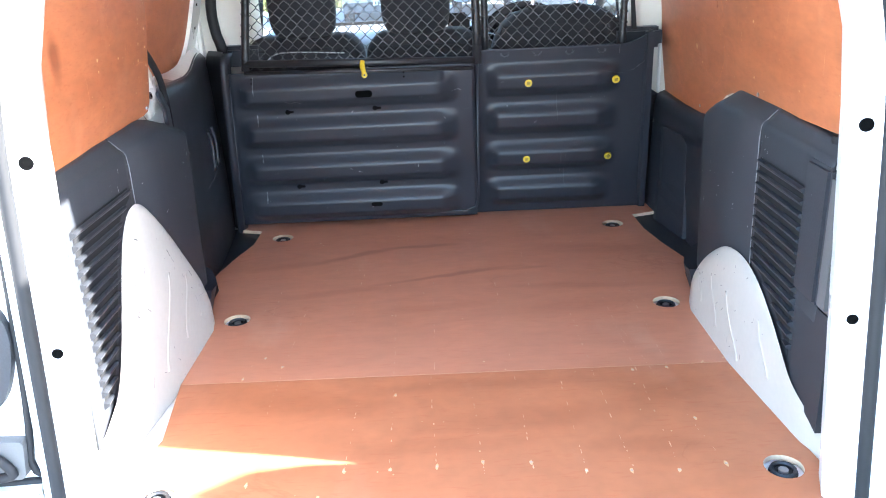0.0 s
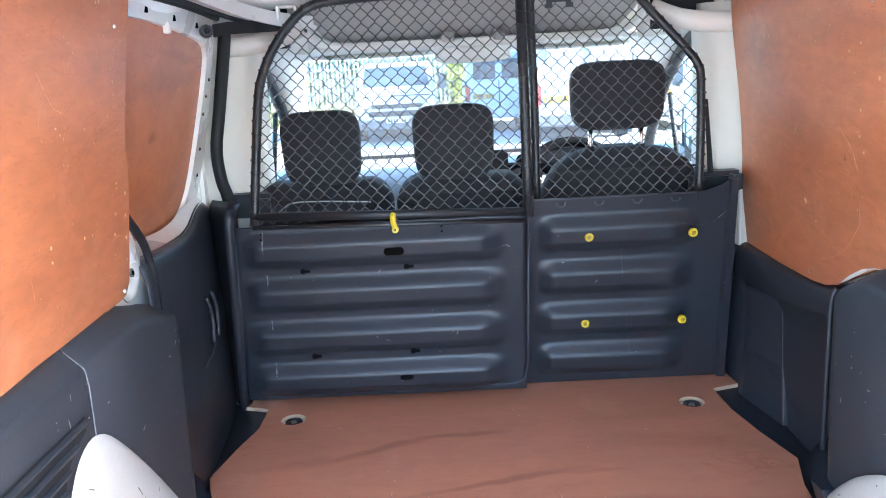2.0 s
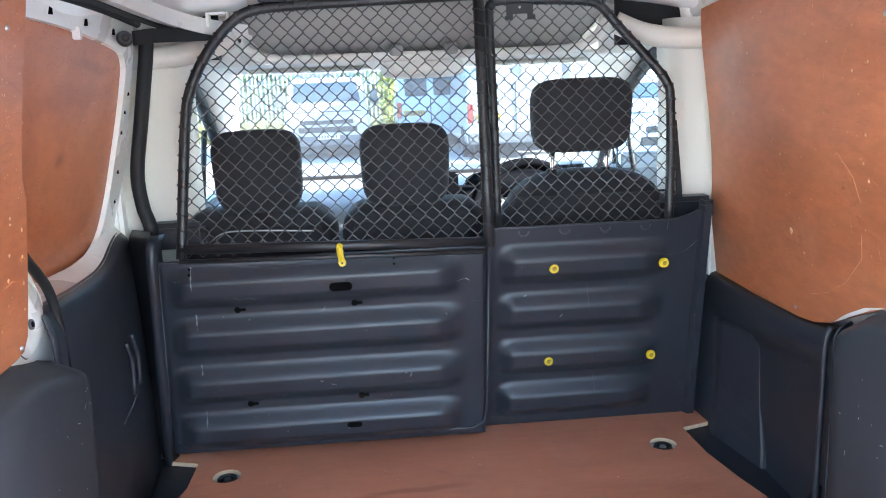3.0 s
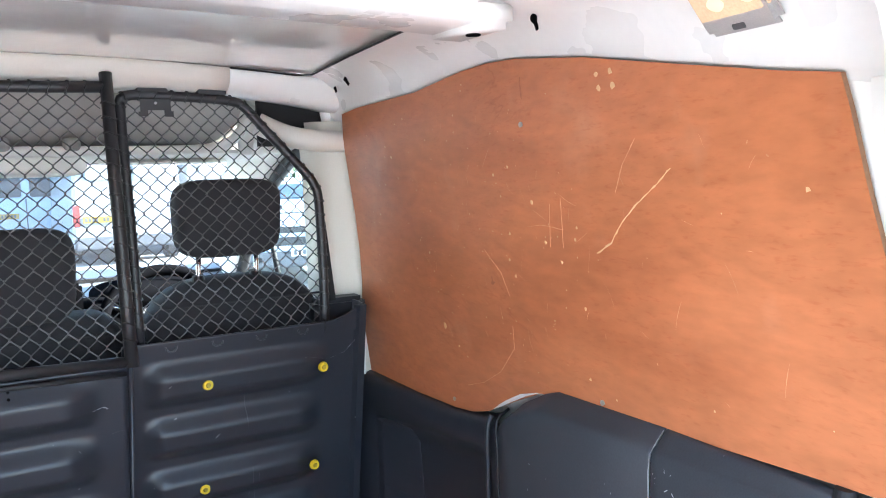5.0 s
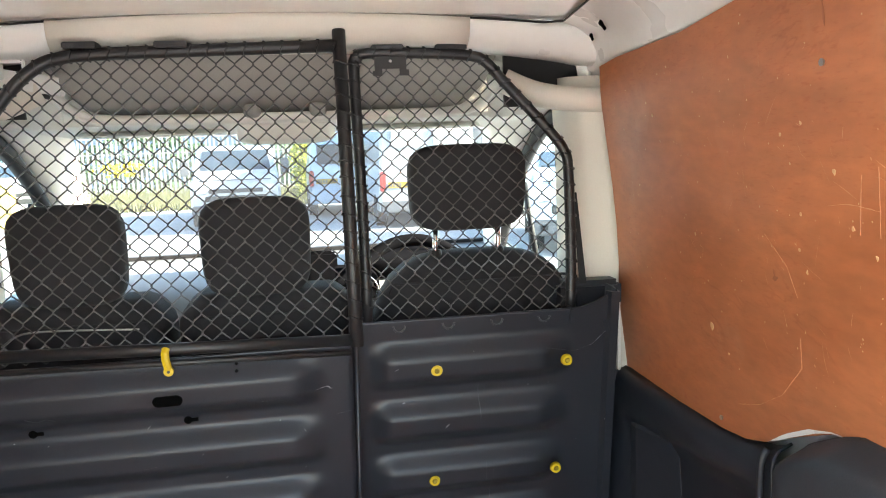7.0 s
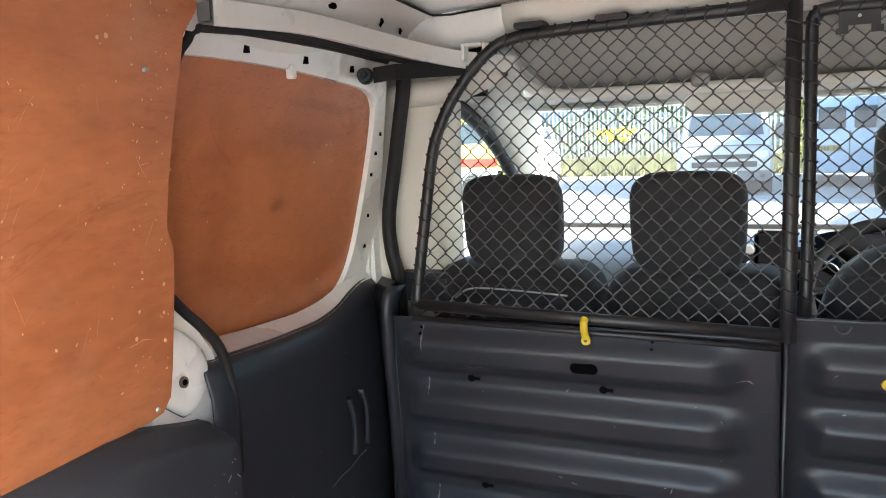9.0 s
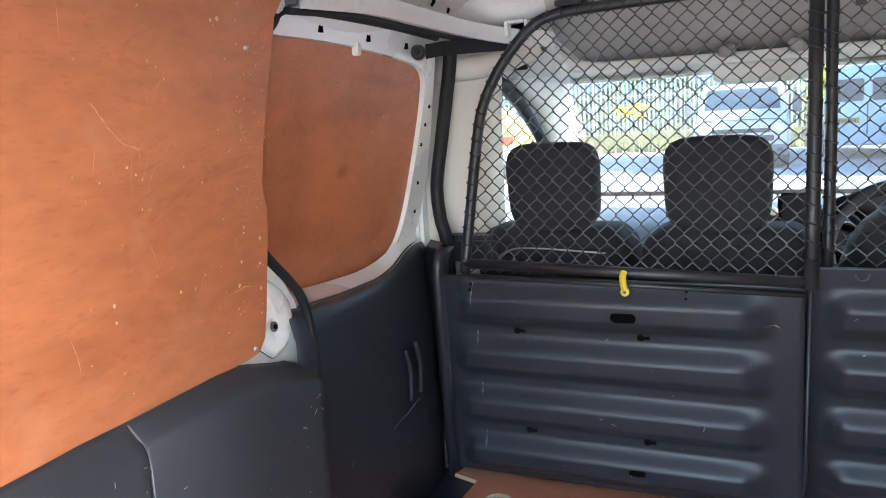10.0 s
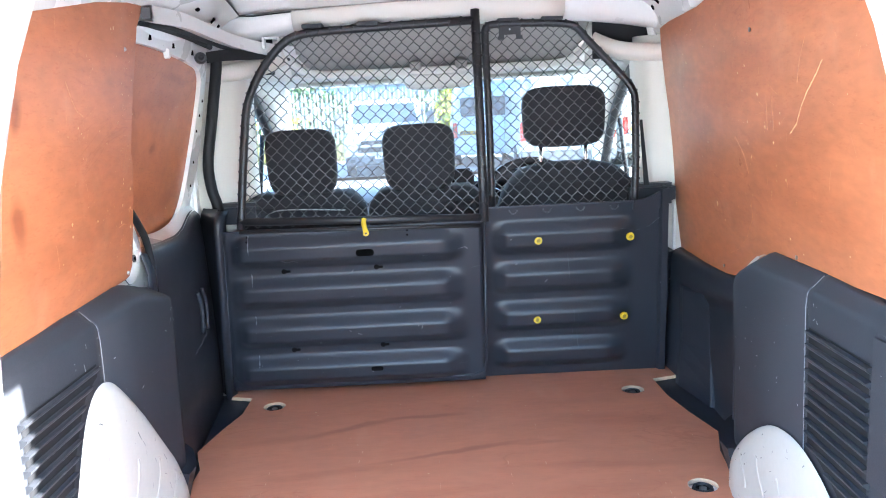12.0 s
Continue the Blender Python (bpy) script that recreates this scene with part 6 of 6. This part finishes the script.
sheet(bm, [[(x, y, ground_z(y)) for x in (-400, -20, 20, 400)] for y in (-400, -20, 0, 20, 60, 400)])
tagged(part("ground", bm, ASPHALT), "pale sunlit concrete yard", "ground", kind="structure")


def parked_van(x, y, w, h, length, paint, faces_us, label, turn=0.0):
    """A parked van, its near end at (x, y): body, glass, bumper, lamps, plate, mirrors and wheels."""
    v = thing("van", label, "van", "parked vans")
    bm = bmesh.new()
    if faces_us:
        side = [(0, 0.35), (0, 0.85), (0.18, 1.05), (0.75, 1.2), (1.5, h * 0.97), (1.9, h), (length, h), (length, 0.3)]
    else:
        side = [(0, 0.35), (0, 0.9), (0.03, h * 0.6), (0.12, h * 0.97), (0.25, h), (length - 1.4, h), (length, 1.1), (length, 0.3)]
    rows = []
    for f, inn in ((-0.5, 0.0), (-0.47, 1.0), (0.47, 1.0), (0.5, 0.0)):
        rows.append([(f * w * (1 - 0.1 * max(0, z - 1.0) / max(h - 1, 0.1)), d + (0.05 if not inn else 0), z - (0.05 if not inn and z > 0.5 else 0)) for d, z in side])
    vs = [[bm.verts.new(p) for p in r] for r in rows]
    for a, b in zip(vs, vs[1:]):
        for i in range(len(a) - 1):
            bm.faces.new((a[i], a[i + 1], b[i + 1], b[i]))
    bm.faces.new(vs[0]), bm.faces.new(vs[-1])
    part("body", bm, paint, v)
    if faces_us:
        bm = bmesh.new()
        q = [(-0.41, 0.86, 1.24), (0.41, 0.86, 1.24), (0.38, 1.4, h * 0.93), (-0.38, 1.4, h * 0.93)]
        bm.faces.new([bm.verts.new((a * w, d - 0.04, z + 0.015)) for a, d, z in q])
        part("windscreen", bm, VGLASS, v)
        for z0, z1, half in ((0.78, 0.87, 0.3), (0.6, 0.72, 0.34)):
            part("grille", boxed((-half * w, -0.025, z0), (half * w, 0.03, z1), 0.012), TYRE, v)
        part("bonnet_edge", strip([(-0.4 * w, 0.17, 1.052), (-0.25 * w, 0.14, 1.058), (0.25 * w, 0.14, 1.058), (0.4 * w, 0.17, 1.052)], 0.025, 0.02), GREY, v)
        for a in (-1, 1):
            part("fog_lamp", boxed((a * 0.4 * w - 0.07, -0.075, 0.36), (a * 0.4 * w + 0.07, -0.03, 0.47), 0.02), TYRE, v)
        part("bumper", boxed((-0.49 * w, -0.06, 0.3), (0.49 * w, 0.12, 0.52), 0.03), GREY, v)
        for s in (-1, 1):
            part("headlight", boxed((s * 0.38 * w - 0.14, -0.03, 0.76), (s * 0.38 * w + 0.14, 0.1, 0.95), 0.03), LAMP, v)
            part("mirror", boxed((s * 0.58 * w - 0.09, 0.85, 1.15), (s * 0.58 * w + 0.09, 0.98, 1.5), 0.03), GREY, v)
        pl = part("number_plate", boxed((-0.26, -0.085, 0.45), (0.26, -0.065, 0.56), 0.004), PLATE_W, v, "white number plate")
        yb = -0.088
        zp = 0.505
    else:
        for s in (-1, 1):
            part("rear_window", boxed((s * 0.21 * w - 0.16 * w, 0.0, h * 0.62), (s * 0.21 * w + 0.16 * w, 0.06, h * 0.85), 0.02), VGLASS if paint != VAN_W else VAN_W, v)
            part("tail_lamp", boxed((s * 0.46 * w - 0.06, -0.02, 0.75), (s * 0.46 * w + 0.06, 0.08, 1.15), 0.02), RED, v)
        part("bumper", boxed((-0.49 * w, -0.08, 0.32), (0.49 * w, 0.1, 0.55), 0.03), GREY if paint == VAN_W else paint, v)
        part("door_gap", boxed((-0.012, -0.012, 0.56), (0.012, 0.05, h * 0.6), 0.002), GREY, v)
        pl = part("number_plate", boxed((-0.5 * w + 0.18, -0.03, 0.82), (-0.5 * w + 0.7, -0.005, 0.94), 0.004), PLATE_Y, v, "yellow number plate")
        yb, zp = -0.033, 0.88
    if paint == VAN_Y:
        for z0, z1, mat in ((0.35, 0.75, VAN_W), (0.8, 0.98, RED)):
            part("side_stripe", boxed((-0.5 * w - 0.01, 0.3, z0), (0.5 * w + 0.01, length - 0.4, z1), 0.004), mat, v)
        for k in range(3):
            part("side_window", boxed((-0.47 * w - 0.01, 0.5 + 1.2 * k, 1.3), (0.47 * w + 0.01, 1.5 + 1.2 * k, 1.75), 0.01), VGLASS, v)
    cx = 0.0 if faces_us else -0.5 * w + 0.44
    for k in range(7):
        if k != 4:
            part("bar", boxed((cx - 0.22 + k * 0.063, yb, zp - 0.035), (cx - 0.18 + k * 0.063, yb + 0.004, zp + 0.035)), GREY, pl)
    for s in (-1, 1):
        for d in (0.9, length - 0.9):
            part("wheel", disc(bmesh.new(), (s * (w / 2 - 0.1), d, 0.33), (1, 0, 0), 0.33, 0.22, 24), TYRE, v)
    v.matrix_basis = pose(x, y, ground_z(y), 0, 0, turn)
    return v


parked_van(-1.28, 18.0, 1.93, 1.82, 4.9, VAN_W, True, "white panel van parked facing the yard", 3)
parked_van(1.2, 20.0, 1.72, 2.1, 4.4, VAN_B, False, "pale blue van parked tail first")
parked_van(2.68, 16.0, 2.04, 2.6, 5.5, VAN_W, False, "tall white van parked tail first")
parked_van(5.2, 17.5, 2.1, 2.6, 5.5, VAN_W, False, "tall white van parked beside another")
parked_van(-6.6, 21.0, 1.8, 1.6, 4.2, VAN_W, True, "white car parked by the fence", 20)
parked_van(-10.2, 16.5, 2.0, 2.1, 4.6, VAN_Y, False, "yellow works van in the yard", -75)
parked_van(4.1, 10.5, 1.8, 1.55, 4.2, VAN_B, True, "blue car parked beside the yard", -15)

# palisade fence and grass
fence = thing("fence", "galvanised palisade fence behind long grass", "fence")
FY = 28.0
for z in (0.45, 1.75):
    part("rail", boxed((-16, FY + 0.03, ground_z(FY) + z), (16, FY + 0.08, ground_z(FY) + z + 0.06)), FENCE, fence)
pale = bmesh.new()
box(pale, (-0.035, 0, 0.0), (0.035, 0.02, 2.2))
top = [pale.verts.new(p) for p in ((-0.035, 0.01, 2.2), (0.035, 0.01, 2.2), (0.0, 0.01, 2.4))]
pale.faces.new(top)
first = part("pale", pale, FENCE, fence)
first.location = (-14.0, FY, ground_z(FY))
for k in range(1, 190):
    o = new("pale", first.data)
    o.parent = fence
    o.location = (-14.0 + k * 0.15, FY + random.uniform(-0.01, 0.01), ground_z(FY))
    o.rotation_euler = (random.uniform(-0.01, 0.01), random.uniform(-0.01, 0.01), 0)


def tuft(bm, x, y, z, h, lean):
    w = 0.012 + 0.01 * random.random()
    a = random.uniform(0, 3.14)
    dx, dy = w * math.cos(a), w * math.sin(a)
    lx, ly = random.gauss(0, lean), random.gauss(0, lean)
    p = [bm.verts.new(q) for q in ((x - dx, y - dy, z), (x + dx, y + dy, z), (x + lx * 0.5 + dx * 0.7, y + ly * 0.5, z + h * 0.6), (x + lx * 0.5 - dx * 0.7, y + ly * 0.5, z + h * 0.6), (x + lx, y + ly, z + h))]
    bm.faces.new((p[0], p[1], p[2], p[3])), bm.faces.new((p[3], p[2], p[4]))


bm = bmesh.new()
for k in range(14000):
    x, y = random.uniform(-14, 6), FY - 0.2 - 2.6 * random.random() ** 1.4
    tuft(bm, x, y, ground_z(y), random.uniform(0.35, 0.95) * (0.7 + 0.5 * noise.noise((x * 0.6, y, 0))), 0.12)
tagged(part("grass", bm, GRASS), "tall dry yellow-green grass along the fence", "grass", kind="stuff")
FLOWER = material("yellow_flowers", (0.6, 0.5, 0.01), 0.8, vary=0.2)
bm = bmesh.new()
for k in range(90):
    x, y = random.gauss(-5.4, 0.35), 26.6 + random.uniform(-0.3, 0.3)
    z = random.uniform(0.3, 0.75)
    bmesh.ops.create_icosphere(bm, subdivisions=1, radius=random.uniform(0.03, 0.06), matrix=Matrix.Translation((x, y, z)))
tagged(part("flowers", bm, FLOWER), "yellow flowering weeds before the fence", "flowers", kind="stuff")
LEAF = material("hedge_leaves", (0.05, 0.09, 0.03), 0.8, vary=0.4, scale=(0.5, 8))
bm = bmesh.new()
for k in range(9000):
    x = random.uniform(-30, 30)
    y = 33 + random.uniform(0, 3)
    z = ground_z(33) + random.uniform(0, 2.2 + 1.2 * noise.noise((x * 0.25, 3.0, 1.0)))
    m = pose(x, y, z, random.uniform(0, 360), random.uniform(0, 360), 0)
    s = random.uniform(0.1, 0.25)
    bm.faces.new([bm.verts.new(m @ Vector(q)) for q in ((-s, 0, 0), (0, -s * 0.6, 0), (s, 0, 0), (0, s * 0.6, 0))])
tagged(part("hedge", bm, LEAF), "distant green hedge behind the fence", "hedge", kind="stuff")
SHRUB = material("yellow_green_leaves", (0.3, 0.3, 0.035), 0.8, vary=0.45, scale=(2, 14))
bm = bmesh.new()
for k in range(1500):
    a, r, h = random.uniform(0, 6.283), random.random() ** 0.6, random.uniform(0.1, 2.2)
    wide = 0.55 * (0.7 + 0.5 * noise.noise((h * 1.7, a, 2.0))) * (1.0 if h < 1.4 else 1.0 - 0.7 * (h - 1.4))
    m = pose(0.34 + 1.1 * wide * r * math.cos(a), 25.8 + wide * r * math.sin(a), ground_z(25.8) + 1.1 * h, random.uniform(0, 360), random.uniform(0, 360), 0)
    q = random.uniform(0.04, 0.1)
    bm.faces.new([bm.verts.new(m @ Vector(p)) for p in ((-q, 0, 0), (0, -q * 0.5, 0), (q, 0, 0), (0, q * 0.5, 0))])
tagged(part("shrub", bm, SHRUB), "yellow-green shrub between the parked vans", "shrub")
shed = thing("warehouse", "blue-grey corrugated warehouse in the distance", "building")
SHED = material("blue_cladding", (0.08, 0.12, 0.18), 0.5, vary=0.06, stretch=(8, 1, 0.1))
part("wall", boxed((-40, 46, -1.2), (30, 60, 5.5)), SHED, shed)
part("roof", boxed((-40.3, 45.6, 5.5), (30.3, 60, 5.8)), GREY, shed)
for k in range(8):
    part("window", boxed((-36 + k * 8, 45.95, 2.2), (-33 + k * 8, 46.05, 3.2)), VGLASS, shed)
